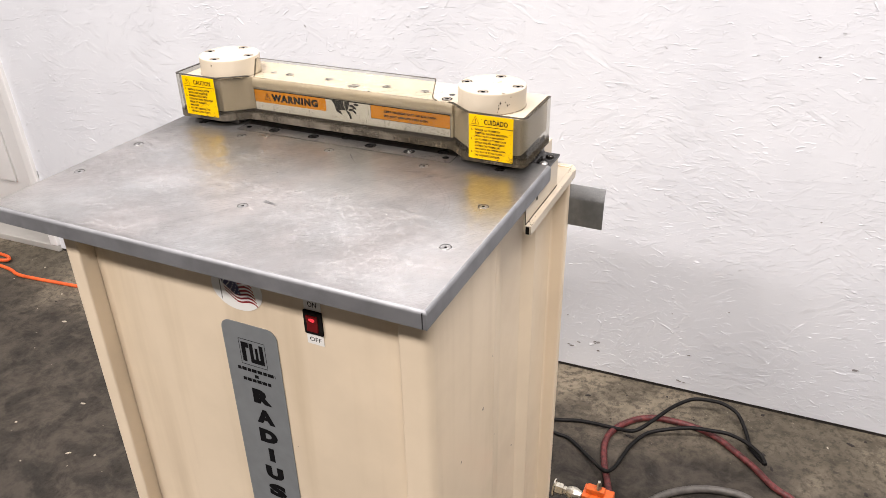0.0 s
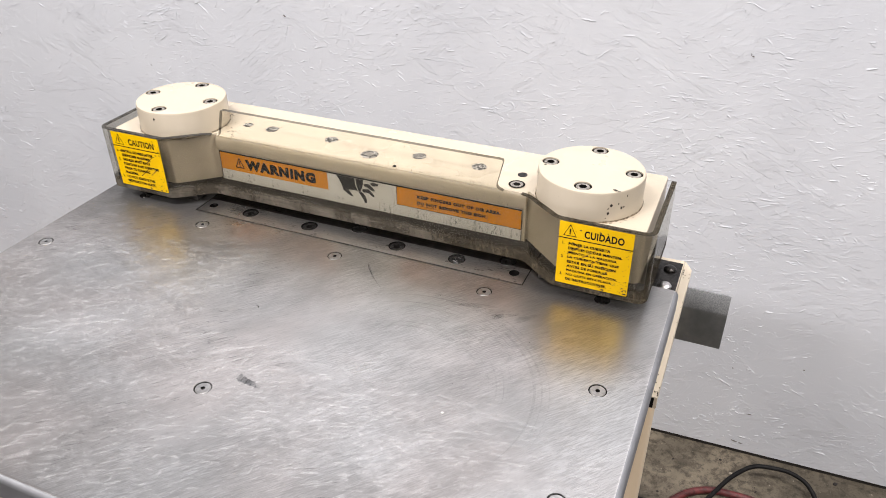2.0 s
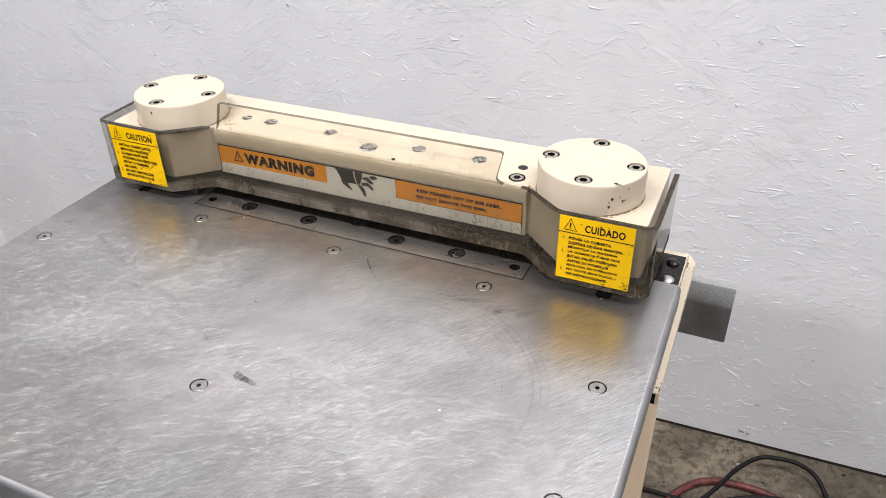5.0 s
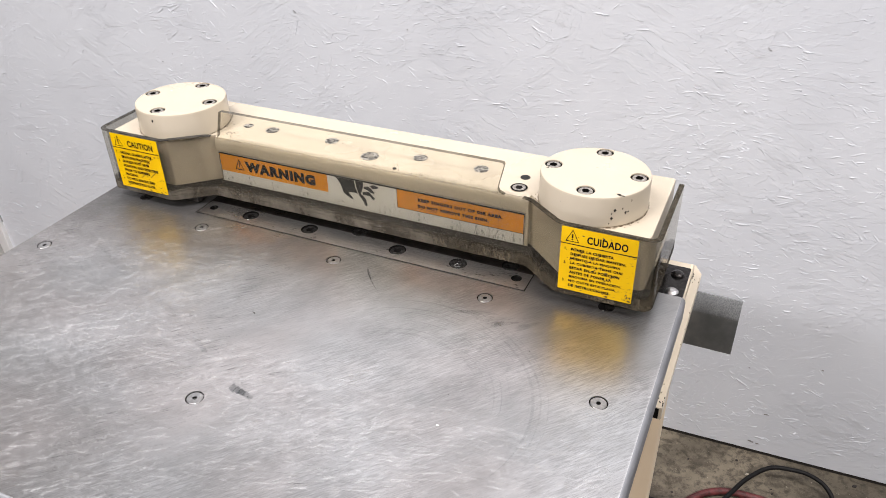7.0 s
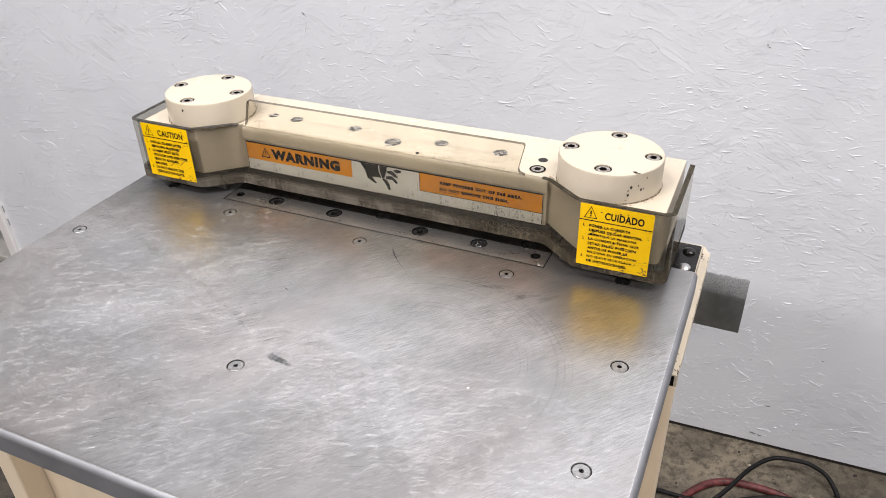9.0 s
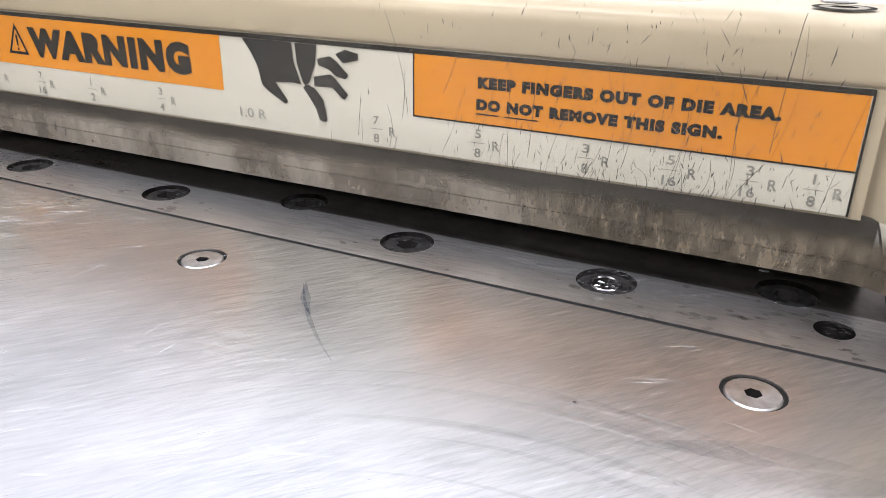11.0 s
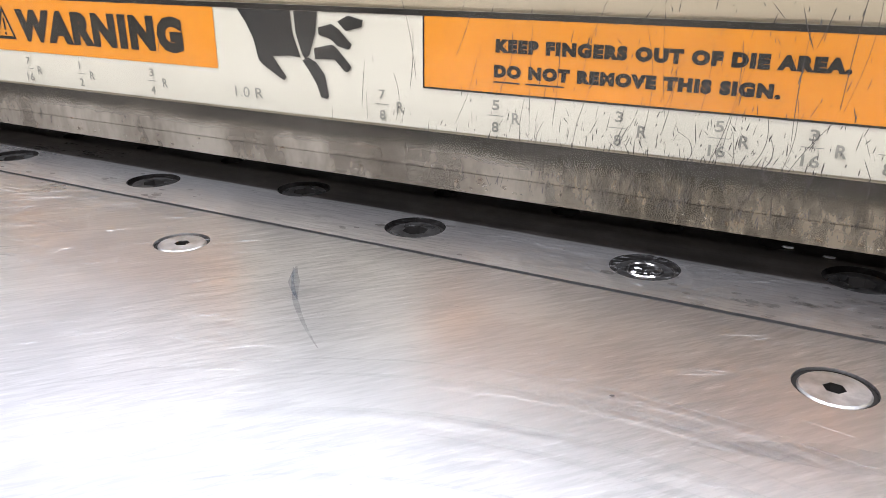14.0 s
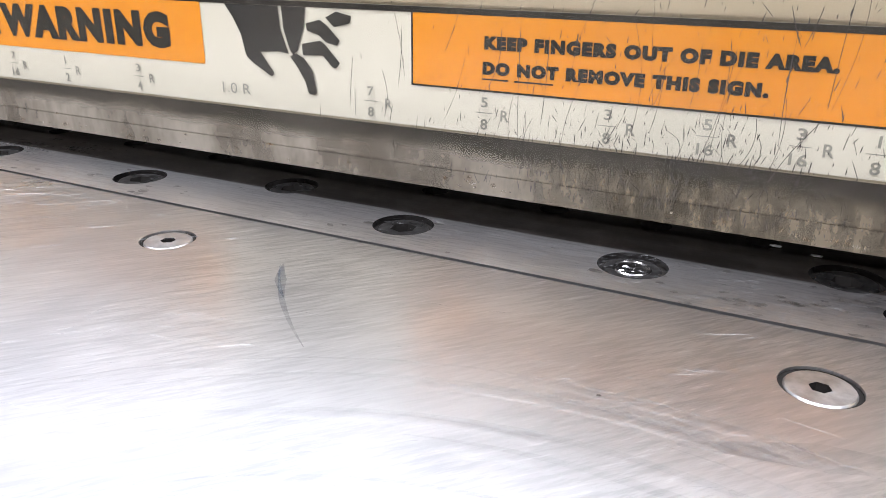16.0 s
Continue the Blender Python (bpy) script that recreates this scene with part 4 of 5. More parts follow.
# ---- die plate set into the table ----
die = thing("die_plate", (0, 0.03, TOP - 0.017), "greasy steel die plate with socket screws, shade painted under the guard", "die plate")
IX0, IX1, IY0, IY1 = -0.1705, 0.1705, 0.0221, 0.118
DIE_SCREWS = [(-0.1165, 0.0365, 0), (-0.049, 0.0368, 0), (0.0448, 0.0368, 0), (0.1042, 0.0376, 1), (-0.002, 0.0515, 0), (0.1480, 0.0525, 0)]
DIE_HOLES = [(-0.160, 0.0352, 0.0042), (0.159, 0.0362, 0.0046)] + [(x, 0.0680, 0.0040) for x in (-0.125, -0.085, -0.045, 0.038, 0.075, 0.103, 0.129)]
ib, irim = holed([(IX0, IY0), (IX1, IY0), (IX1, IY1), (IX0, IY1)], [(x, y, 0.0080) for x, y, _ in DIE_SCREWS] + DIE_HOLES, TOP - 0.0001, 0.006)
ring = [ib.verts.new(v.co - Vector((0, 0, 0.006))) for v in irim]
for k in range(4):
    ib.faces.new((irim[k], irim[(k + 1) % 4], ring[(k + 1) % 4], ring[k]))
bmesh.ops.recalc_face_normals(ib, faces=ib.faces[:])
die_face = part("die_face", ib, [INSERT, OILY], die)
for poly in die_face.data.polygons:
    if abs(poly.normal.z) < 0.5 and poly.center.y > IY0 - 0.03 + 0.001:
        poly.material_index = 1
# Black filler that paints the shade down in the joint.
groove_shade = box(-0.1714, 0.1714, 0.0206, 0.0220, TOP - 0.006, TOP - 0.0030)
for s in (-1, 1):
    box(min(s * 0.1706, s * 0.1714), max(s * 0.1706, s * 0.1714), 0.0216, 0.118, TOP - 0.004, TOP - 0.0005, bm=groove_shade)
burr = bmesh.new()
rng = random.Random(12)
at = -0.170
while at < 0.168:
    to = min(at + rng.uniform(0.003, 0.020), 0.169)
    burr.faces.new([burr.verts.new(p) for p in ((at, NY - 0.00035, TOP + 0.00006), (to, NY - 0.00035, TOP + 0.00006), (to, NY + 0.0001, TOP - 0.0002), (at, NY + 0.0001, TOP - 0.0002))])
    at = to + rng.choice((0.0004, 0.0015, 0.004))
part("burr", burr, SCREW, die, "bright worn edge of the joint")
part("groove_shade", groove_shade, BLACK, die, "black filler for the shade in the joint")
soil = bmesh.new()
rng = random.Random(31)
for k in range(150):
    cx, cy = rng.choice((rng.gauss(0.150, 0.012), rng.gauss(0.13, 0.02), rng.uniform(-0.165, 0.165))), rng.uniform(0.0225, 0.044)
    r = rng.uniform(0.0002, 0.0013)
    if not -0.168 < cx < 0.168:
        continue
    soil.faces.new([soil.verts.new((cx + 1.6 * r * rng.uniform(0.5, 1.2) * math.cos(t), max(cy + r * rng.uniform(0.4, 1.0) * math.sin(t), 0.0218), TOP + 0.00006)) for t in (0, 0.8, 1.6, 2.4, 3.1, 3.9, 4.7, 5.5)])
part("oil_stain", soil, OIL_STAIN, die, kind="stuff")
rub = bmesh.new()
for _ in range(900):
    x, y = rng.choice((rng.gauss(0.085, 0.022), rng.gauss(0.12, 0.03), rng.uniform(-0.16, 0.165))), rng.uniform(0.0232, 0.0455)
    if -0.168 < x < 0.167:
        scratch(rub, x, y, TOP + 0.00002, radians(rng.gauss(8, 14)), rng.uniform(0.0008, 0.005), rng.uniform(0.00003, 0.00008), 0.0, 2)
for f in rub.faces:
    f.normal_update()
    if f.normal.z < 0:
        f.normal_flip()
part("scratch", rub, DULL_SCRATCH, die, kind="stuff")
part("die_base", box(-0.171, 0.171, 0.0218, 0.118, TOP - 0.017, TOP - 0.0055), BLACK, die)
for x, y, worn in DIE_SCREWS:
    placed("die_screw", WORN_SCREW if worn else OILY_SCREW, die, pose(x, y, TOP - 0.0009, 0, 0, x * 900))
    if worn:
        # The hexagon's burred lip, and bright bits that imitate glints in the socket.
        part("socket_lip", lathe([(0.0038, TOP - 0.0009), (0.0041, TOP - 0.0006), (0.0044, TOP - 0.0009)], (x, y, 0), 24, caps=False), BARE, die)
        socket_glint = bmesh.new()
        for k, (dx, dy, size) in enumerate(((-0.0018, 0.0016, 0.0010), (0.0002, 0.0021, 0.0006), (0.0019, 0.0006, 0.0008), (-0.0022, -0.0012, 0.0011), (0.0008, -0.0020, 0.0007), (0.0003, -0.0003, 0.0005))):
            bmesh.ops.create_icosphere(socket_glint, subdivisions=1, radius=size, matrix=Matrix.Translation((x + dx, y + dy, TOP - 0.0016)) @ Matrix.Rotation(k * 1.3, 4, "Z") @ Matrix.Diagonal((1.2, 0.35, 0.5, 1)))
        part("socket_glint", socket_glint, SCREW, die, kind="stuff")
part("lower_die", box(-0.166, 0.166, 0.0725, 0.112, TOP - 0.001, TOP + 0.011, 0.001), DIE, die)
# Two near-white bits that stand in for glints on the plate.
cb = bmesh.new()
for x, y in ((0.132, 0.0655), (0.1412, 0.0630)):
    bmesh.ops.create_icosphere(cb, subdivisions=1, radius=0.0009, matrix=Matrix.Translation((x, y, TOP + 0.0003)) @ Matrix.Diagonal((1.8, 0.7, 0.4, 1)))
part("die_glint", cb, BRIGHT_GLINT, die, kind="stuff")

# Dark blocks added to imitate the shade beneath the ram's ends.
for s in (-1, 1):
    part("shade_block", box(min(s * 0.180, s * 0.262), max(s * 0.180, s * 0.262), 0.036, 0.1175, TOP + 0.0005, 0.9375, 0.001), DIE, die)

# ---- the ram: cream crosshead with two round caps ----
ram = thing("press_ram", (0, 0.09, 0.931), "cream enamelled steel crosshead with two round bolted caps", "press ram")
RAM_TOP = 0.9885
CAPS, CAP_Y = (-0.2085, 0.2098), 0.0718  # the two round caps
plan = [(-0.2655, 0.029), (-0.197, 0.029), (-0.161, 0.0615), (0.161, 0.0615), (0.197, 0.029), (0.2655, 0.029), (0.2655, 0.135), (-0.2655, 0.135)]
plan = rounded(plan, [0.006, 0.005, 0.008, 0.008, 0.005, 0.006, 0.003, 0.003], 4)
part("crosshead", prism(plan, 0.9405, RAM_TOP, "z", 0.0012, 2, rim=True), CREAM, ram)
bar_profile = [(0.0565, 0.9407), (0.0565, 0.9731), (0.0552, 0.9737), (0.0546, 0.9750), (0.0546, 0.9822), (0.0553, 0.9850), (0.0570, 0.9871), (0.0594, 0.9882), (0.0640, 0.9886), (0.0640, 0.9407)]
part("front_bar", prism(bar_profile, -0.1605, 0.1605, "x"), CREAM, ram)
part("upper_die", box(-0.165, 0.165, 0.0585, 0.112, 0.9305, 0.9408, 0.0008), DIE, ram)
for s in (-1, 1):
    part("guide_post", lathe([(0.024, 0.908), (0.024, 0.9408)], (s * 0.2055, 0.078, 0), 32), DIE, ram)
for cx in CAPS:
    cy, r = CAP_Y, 0.0440
    prof = [(r - 0.0006, RAM_TOP - 0.0005), (r - 0.0006, RAM_TOP + 0.0006), (r, RAM_TOP + 0.0012), (r, 1.0125), (r - 0.0006, 1.0145), (r - 0.0022, 1.0155)]
    side = lathe(prof, (cx, cy, 0), 64, caps=False)
    spots = [(cx + 0.0345 * math.cos(radians(2 + 90 * k)), cy + 0.0345 * math.sin(radians(2 + 90 * k))) for k in range(4)]
    face, _ = holed([(cx + (r - 0.0022) * math.cos(2 * math.pi * k / 64), cy + (r - 0.0022) * math.sin(2 * math.pi * k / 64)) for k in range(64)], [(x, y, 0.0072) for x, y in spots], 1.0155, 0.006)
    side = merged(side, face)
    bmesh.ops.remove_doubles(side, verts=side.verts, dist=1e-6)
    bmesh.ops.recalc_face_normals(side, faces=side.faces[:])
    cap = part("cap", side, CREAM, ram)
    part("joint", lathe([(r - 0.002, RAM_TOP - 0.0004), (r + 0.0008, RAM_TOP + 0.0001), (r + 0.0001, RAM_TOP + 0.0012)], (cx, cy, 0), 64, caps=False), RUST, cap)
    for k, (x, y) in enumerate(spots):
        placed("cap_screw", CAP_SCREW, cap, pose(x, y, 1.0151, 0, 0, 23 * k))
for x, y, r in ((-0.116, 0.0888, 0.0066), (-0.0485, 0.0895, 0.0066), (0.0012, 0.0740, 0.0085), (0.0457, 0.0885, 0.0066), (0.105, 0.0888, 0.0068), (-0.1445, 0.0890, 0.005)):
    part("plug", lathe([(r, RAM_TOP - 0.001), (r, RAM_TOP + 0.0002), (r * 0.85, RAM_TOP + 0.0004)], (x, y, 0), 24), MOTTLE, ram)
part("plug_core", lathe([(0.0034, RAM_TOP), (0.0034, RAM_TOP + 0.0007)], (0.0017, 0.0745, 0), 9), CAP_STEEL, ram)
placed("block_screw", CAP_SCREW, ram, pose(0.1473, 0.0687, RAM_TOP + 0.0007, 0, 0, 10) @ Matrix.Diagonal((1, 1, 0.12, 1)), "recessed socket screw")
part("block_hole", lathe([(0.0044, RAM_TOP - 0.001), (0.0044, RAM_TOP + 0.0002)], (0.1461, 0.0885, 0), 20), OILY, ram)
part("edge_chip", lathe([(0.0018, RAM_TOP - 0.001), (0.0018, RAM_TOP + 0.0003)], (0.0335, 0.0610, 0), 9), GRIT, ram)
# Chips in the paint of the near cap.
rng = random.Random(3)
for cx, spots in ((CAPS[1], ((-47, 1.0045), (-43, 1.0005), (-58, 1.0010), (-58, 0.9970), (-37, 1.0095), (-55, 1.0035), (195, 1.008), (188, 1.011), (200, 1.0125), (192, 1.0118), (197, 1.0112), (184, 1.0122), (206, 1.012), (-60, 0.9925), (-40, 1.0005))), (CAPS[0], ((-88, 1.008),))):
    chip_bm = bmesh.new()
    for deg, z in spots:
        a, rr = radians(deg), 0.0442
        n = 9
        size = rng.uniform(0.0006, 0.0014)
        vs = []
        for k in range(n):
            t = 2 * math.pi * k / n
            da, dz = size * rng.uniform(0.3, 1.0) * math.cos(t) / rr, size * rng.uniform(0.5, 1.7) * math.sin(t)
            vs.append(chip_bm.verts.new((cx + rr * math.cos(a + da), CAP_Y + rr * math.sin(a + da), min(z + dz, 1.0128))))
        chip_bm.faces.new(vs)
    part("paint_chip", chip_bm, GRIT, ram, kind="stuff")

rng = random.Random(41)
for cx in CAPS:
    grime = bmesh.new()
    for _ in range(70):
        a, d, r = rng.uniform(0, 6.28), 0.0447 + abs(rng.gauss(0, 0.0012)), rng.uniform(0.0002, 0.0009)
        x, y = cx + d * math.cos(a), CAP_Y + d * math.sin(a)
        ca, sa = -math.sin(a), math.cos(a)
        grime.faces.new([grime.verts.new((x + 2.2 * r * math.cos(t) * ca - 0.6 * r * math.sin(t) * sa, y + 2.2 * r * math.cos(t) * sa + 0.6 * r * math.sin(t) * ca, RAM_TOP + 0.0003)) for t in (0, 1.0, 2.1, 3.1, 4.2, 5.2)])
    part("grime", grime, RUST, ram, kind="stuff")
tc = bmesh.new()
for cx, cy, r in ((0.2365, 0.0395, 0.0023), (0.2395, 0.0385, 0.0014), (0.173, 0.062, 0.0012), (0.1722, 0.066, 0.0015), (0.216, 0.077, 0.0005)):
    tc.faces.new([tc.verts.new((cx + r * rng.uniform(0.6, 1.3) * math.cos(t), cy + r * rng.uniform(0.3, 0.8) * math.sin(t), 1.0157)) for t in (0, 0.9, 1.8, 2.7, 3.6, 4.5, 5.4)])
part("paint_chip", tc, GRIT, ram, kind="stuff")

# The long sign on the crosshead.
SY = 0.0565
sign = part("warning_sign", prism([(-0.1590, 0.9415), (0.1575, 0.9415), (0.1575, 0.9727), (-0.1590, 0.9727)], SY - 0.0007, SY, "y"), WHITE, ram, "white and orange printed warning sign with radius scale")
SP = SY - 0.0009
part("orange_panel", rect(-0.1583, -0.0355, 0.9530, 0.9715, SP), ORANGE, sign)
part("orange_panel", rect(0.0374, 0.1568, 0.9529, 0.9714, SP), ORANGE, sign)
lines = rect(-0.1590, 0.1575, 0.9712, 0.9727, SP - 0.0001)
for a in ((0.0370, 0.0375, 0.9526, 0.9714), (0.0374, 0.157, 0.9525, 0.9530), (-0.1590, -0.1583, 0.9415, 0.9712), (0.157, 0.1576, 0.9415, 0.9712)):
    rect(*a, SP - 0.0001, lines)
part("border", lines, INK, sign)
print_words("WARNING", -0.1290, -0.0488, 0.9566, 0.9678, SP - 0.0002, INK, sign, 0.075)
tri = bmesh.new()
TRIANGLE = (-0.1358, 0.9688), (-0.1415, 0.9570), (-0.1302, 0.9570)
for a, b in zip(TRIANGLE, TRIANGLE[1:] + TRIANGLE[:1]):
    c = Vector((-0.1358, 0.9608))
    ia, ib2 = c + (Vector(a) - c) * 0.72, c + (Vector(b) - c) * 0.72
    flat([a, b, tuple(ib2), tuple(ia)], SP - 0.0002, tri)
rect(-0.1363, -0.1353, 0.9602, 0.9644, SP - 0.0002, tri)
rect(-0.1363, -0.1353, 0.9585, 0.9594, SP - 0.0002, tri)
part("triangle_mark", tri, INK, sign)
print_words("KEEP FINGERS OUT OF DIE AREA.", 0.0580, 0.1386, 0.9630, 0.9664, SP - 0.0002, INK, sign, 0.085)
print_words("DO NOT REMOVE THIS SIGN.", 0.0577, 0.1257, 0.9568, 0.9601, SP - 0.0002, INK, sign, 0.085)
part("underline", rect(0.0664, 0.0767, 0.9555, 0.9559, SP - 0.0002, rect(0.0577, 0.0649, 0.9555, 0.9559, SP - 0.0002)), INK, sign)
SHAPES = (
    ((-0.0258, 0.9711), (-0.0062, 0.9711), (-0.0057, 0.9649), (-0.0032, 0.9581), (-0.0068, 0.9585), (-0.0134, 0.9580), (-0.0088, 0.9522), (-0.0099, 0.9511), (-0.0165, 0.9547), (-0.0189, 0.9565), (-0.0203, 0.9626), (-0.0228, 0.9672)),
    ((-0.0050, 0.9711), (0.0033, 0.9711), (0.0024, 0.9653), (0.0000, 0.9592), (-0.0016, 0.9579), (-0.0027, 0.9590), (-0.0046, 0.9649)),
    ((-0.0028, 0.9574), (-0.0006, 0.9584), (0.0022, 0.9572), (0.0050, 0.9538), (0.0061, 0.9477), (0.0053, 0.9469), (0.0032, 0.9473), (0.0020, 0.9508), (-0.0005, 0.9546)),
    ((0.0036, 0.9648), (0.0033, 0.9668), (0.0080, 0.9680), (0.0105, 0.9666), (0.0146, 0.9627), (0.0136, 0.9613), (0.0098, 0.9620), (0.0076, 0.9638)),
    ((0.0018, 0.9580), (0.0016, 0.9611), (0.0079, 0.9624), (0.0096, 0.9614), (0.0143, 0.9566), (0.0130, 0.9550), (0.0118, 0.9553), (0.0086, 0.9583)),
    ((0.0100, 0.9687), (0.0137, 0.9704), (0.0185, 0.9694), (0.0181, 0.9675), (0.0128, 0.9662)),
)
shapes_bm = bmesh.new()
for k, pts in enumerate(SHAPES):
    flat(pts, SP - 0.0002, shapes_bm)
part("pictogram", shapes_bm, plain("charcoal_ink", (0.012, 0.015, 0.02), 0.6, gloss=0.15), sign)
MARKS = ((-0.1524, "1", "4"), (-0.1263, "7", "16"), (-0.0990, "1", "2"), (-0.0646, "3", "4"), (0.0241, "7", "8"), (0.0585, "5", "8"), (0.0909, "3", "8"), (0.1140, "5", "16"), (0.1337, "3", "16"), (0.1487, "1", "8"))
for x, up, low in MARKS:
    print_words(up, x - 0.0004 if up == "1" else x - 0.0010, x + 0.0002 if up == "1" else x + 0.0010, 0.9485, 0.9511, SP - 0.0002, GREY_INK, sign, 0.02)
    half = 0.0019 if len(low) == 2 else 0.0010
    print_words(low, x - half, x + half, 0.9427, 0.9455, SP - 0.0002, GREY_INK, sign, 0.02)
    print_words("R", x + 0.0046, x + 0.0069, 0.9453, 0.9482, SP - 0.0002, GREY_INK, sign, 0.02)
    bar = rect(x - 0.0023, x + 0.0023, 0.9470, 0.9472, SP - 0.0002)
    if (up, low) == ("7", "8"):
        rect(x - 0.0052, x - 0.0050, 0.9425, 0.9500, SP - 0.0002, bar)
    part("scale_line", bar, GREY_INK, sign)
print_words("1.0 R", -0.0292, -0.0182, 0.9450, 0.9482, SP - 0.0002, GREY_INK, sign)

# ---- clear guard round the ram ----
guard = thing("safety_guard", (0, 0.03, 0.917), "grimy clear plastic safety guard with yellow labels", "guard")
T = 0.0042
G_TOP, G_LOW = 0.9922, 0.9284
line = [(-0.2745, 0.118), (-0.2745, 0.0195), (-0.196, 0.0195), (-0.163, 0.0455), (0.163, 0.0455), (0.196, 0.0195), (0.2745, 0.0195), (0.2745, 0.118)]
line = rounded(line, [0, 0.009, 0.014, 0.014, 0.014, 0.014, 0.009, 0], 6)
part("guard_shell", sheet(line, T, G_LOW + 0.0052, G_TOP, "z", 0.0006), GUARD, guard)
hem = part("guard_hem", sheet(line, T, G_LOW, G_LOW + 0.00518, "z"), GUARD, guard, "grimy lower edge of the guard")
# The middle of the front stands taller than the ends.
TALL = 1.0212
tall_pts = [(-0.1505, G_TOP + 0.0002), (0.1425, G_TOP + 0.0002), (0.1372, 0.9945), (0.1364, 0.9975), (0.1420, TALL), (-0.1408, TALL), (-0.1475, 0.9950)]
tall_ob = part("guard_front", prism(rounded(tall_pts, [0, 0, 0.003, 0.006, 0.002, 0.002, 0.004], 4), 0.0455, 0.0455 + T, "y"), GUARD_TOP, guard, "taller clear middle of the guard")
rims = []
for keep in (lambda x: x < -0.1505, lambda x: x > 0.1425):
    rims.append(part("guard_rim", sheet([p for p in line if keep(p[0])], T, G_TOP + 0.0001, G_TOP + 0.0007, "z"), GUARD_EDGE, guard, "dark cut edge of the guard"))
for ob in (tall_ob, hem):
    ob.data.materials.append(GUARD_EDGE)
    for poly in ob.data.polygons:
        if ob == hem and poly.normal.z < -0.3 or ob == tall_ob and abs(poly.normal.y) < 0.3 and poly.normal.z > -0.5:
            poly.material_index = 1
for s in (-1, 1):
    foot = [(s * 0.2702, 0.940), (s * 0.2702, 0.9170), (s * 0.2925, 0.9170)]
    part("foot_tab", sheet(rounded(foot, [0, 0.003, 0], 3), -0.003 * s, 0.062, 0.112, "y"), OILY, guard, "black steel mounting tab")
    for y in (0.098, 0.0705):
        part("tab_screw", lathe([(0.0055, 0.9168), (0.0055, 0.9182), (0.0042, 0.9196), (0.0018, 0.9202)], (s * 0.2832, y, 0), 20), SCREW if y < 0.08 else OILY, guard)

# Scratches worn into the outside of the guard by many sheets of metal.
rng = random.Random(21)
gs = bmesh.new()
for _ in range(1350):
    x = rng.choice((rng.gauss(0.105, 0.028), rng.gauss(0.085, 0.035), rng.gauss(0.12, 0.02), rng.uniform(-0.15, 0.155)))
    if not -0.155 < x < 0.157 or (x < 0.03 and rng.random() < 0.85):
        continue
    z = rng.choice((rng.gauss(0.938, 0.005), rng.gauss(0.944, 0.006), rng.uniform(0.93, 0.989)))
    long, wide, lean = rng.uniform(0.0005, 0.0030) * rng.choice((0.4, 0.8, 1, 1.6)), rng.uniform(0.00003, 0.00009), rng.gauss(0.08, rng.choice((0.1, 0.3, 0.7)))
    if z - long / 2 < 0.9295 or z + long / 2 > 0.9898:
        continue
    dx, dz = math.sin(lean) * long / 2, math.cos(lean) * long / 2
    flat([(x - dx - wide, z - dz), (x - dx + wide, z - dz), (x + wide * 1.4, z), (x + dx, z + dz), (x - wide * 1.4, z)], 0.04535, gs)
for _ in range(26):
    # A few long curved gouges.
    x, z0 = rng.gauss(0.1, 0.035), rng.uniform(0.932, 0.958)
    long, lean, bend, wide = rng.choice((rng.uniform(0.006, 0.014), rng.uniform(0.012, 0.036))), rng.gauss(0.10, 0.15), rng.uniform(-0.002, 0.002), rng.uniform(0.00004, 0.00008)
    if not 0.02 < x < 0.15:
        continue
    pts = [(x + math.sin(lean) * long * k / 8 + bend * math.sin(math.pi * k / 8), min(z0 + math.cos(lean) * long * k / 8, 0.9895)) for k in range(9)]
    for (xa, za), (xb, zb) in zip(pts, pts[1:]):
        if zb - za > 1e-5:
            flat([(xa - wide, za), (xa + wide, za), (xb + wide, zb), (xb - wide, zb)], 0.0453, gs)
GOUGES = ((0.1121, 0.9691, 0.1107, 0.9530), (0.1301, 0.9740, 0.1298, 0.9489), (0.1280, 0.9767, 0.1310, 0.9687), (0.1338, 0.9768, 0.1314, 0.9687), (0.1051, 0.9638, 0.1031, 0.9485), (0.0560, 0.9738, 0.0519, 0.9628),
          (0.0580, 0.9640, 0.0550, 0.9529), (0.0550, 0.9529, 0.0518, 0.9460), (0.0716, 0.9715, 0.0720, 0.9423), (0.0786, 0.9684, 0.0776, 0.9479), (0.1014, 0.9758, 0.1036, 0.9525), (0.1177, 0.9698, 0.1180, 0.9597), (0.0399, 0.9687, 0.0388, 0.9535))
for xa, za, xb, zb in GOUGES:
    # Deep single gouges, uneven in width.
    bow, wide, last = rng.uniform(-0.0006, 0.0006), rng.uniform(0.00007, 0.00012), None
    for k in range(10):
        t = k / 9
        x, z, w = xa + (xb - xa) * t + bow * math.sin(math.pi * t), za + (zb - za) * t, wide * rng.uniform(0.4, 1.1) * (0.3 if k in (0, 9) else 1)
        if last:
            flat([(last[0] - last[2], last[1]), (last[0] + last[2], last[1]), (x + w, z), (x - w, z)], 0.04525, gs)
        last = (x, z, w)
part("scratch", gs, GRIT, guard, kind="stuff")
gt = bmesh.new()
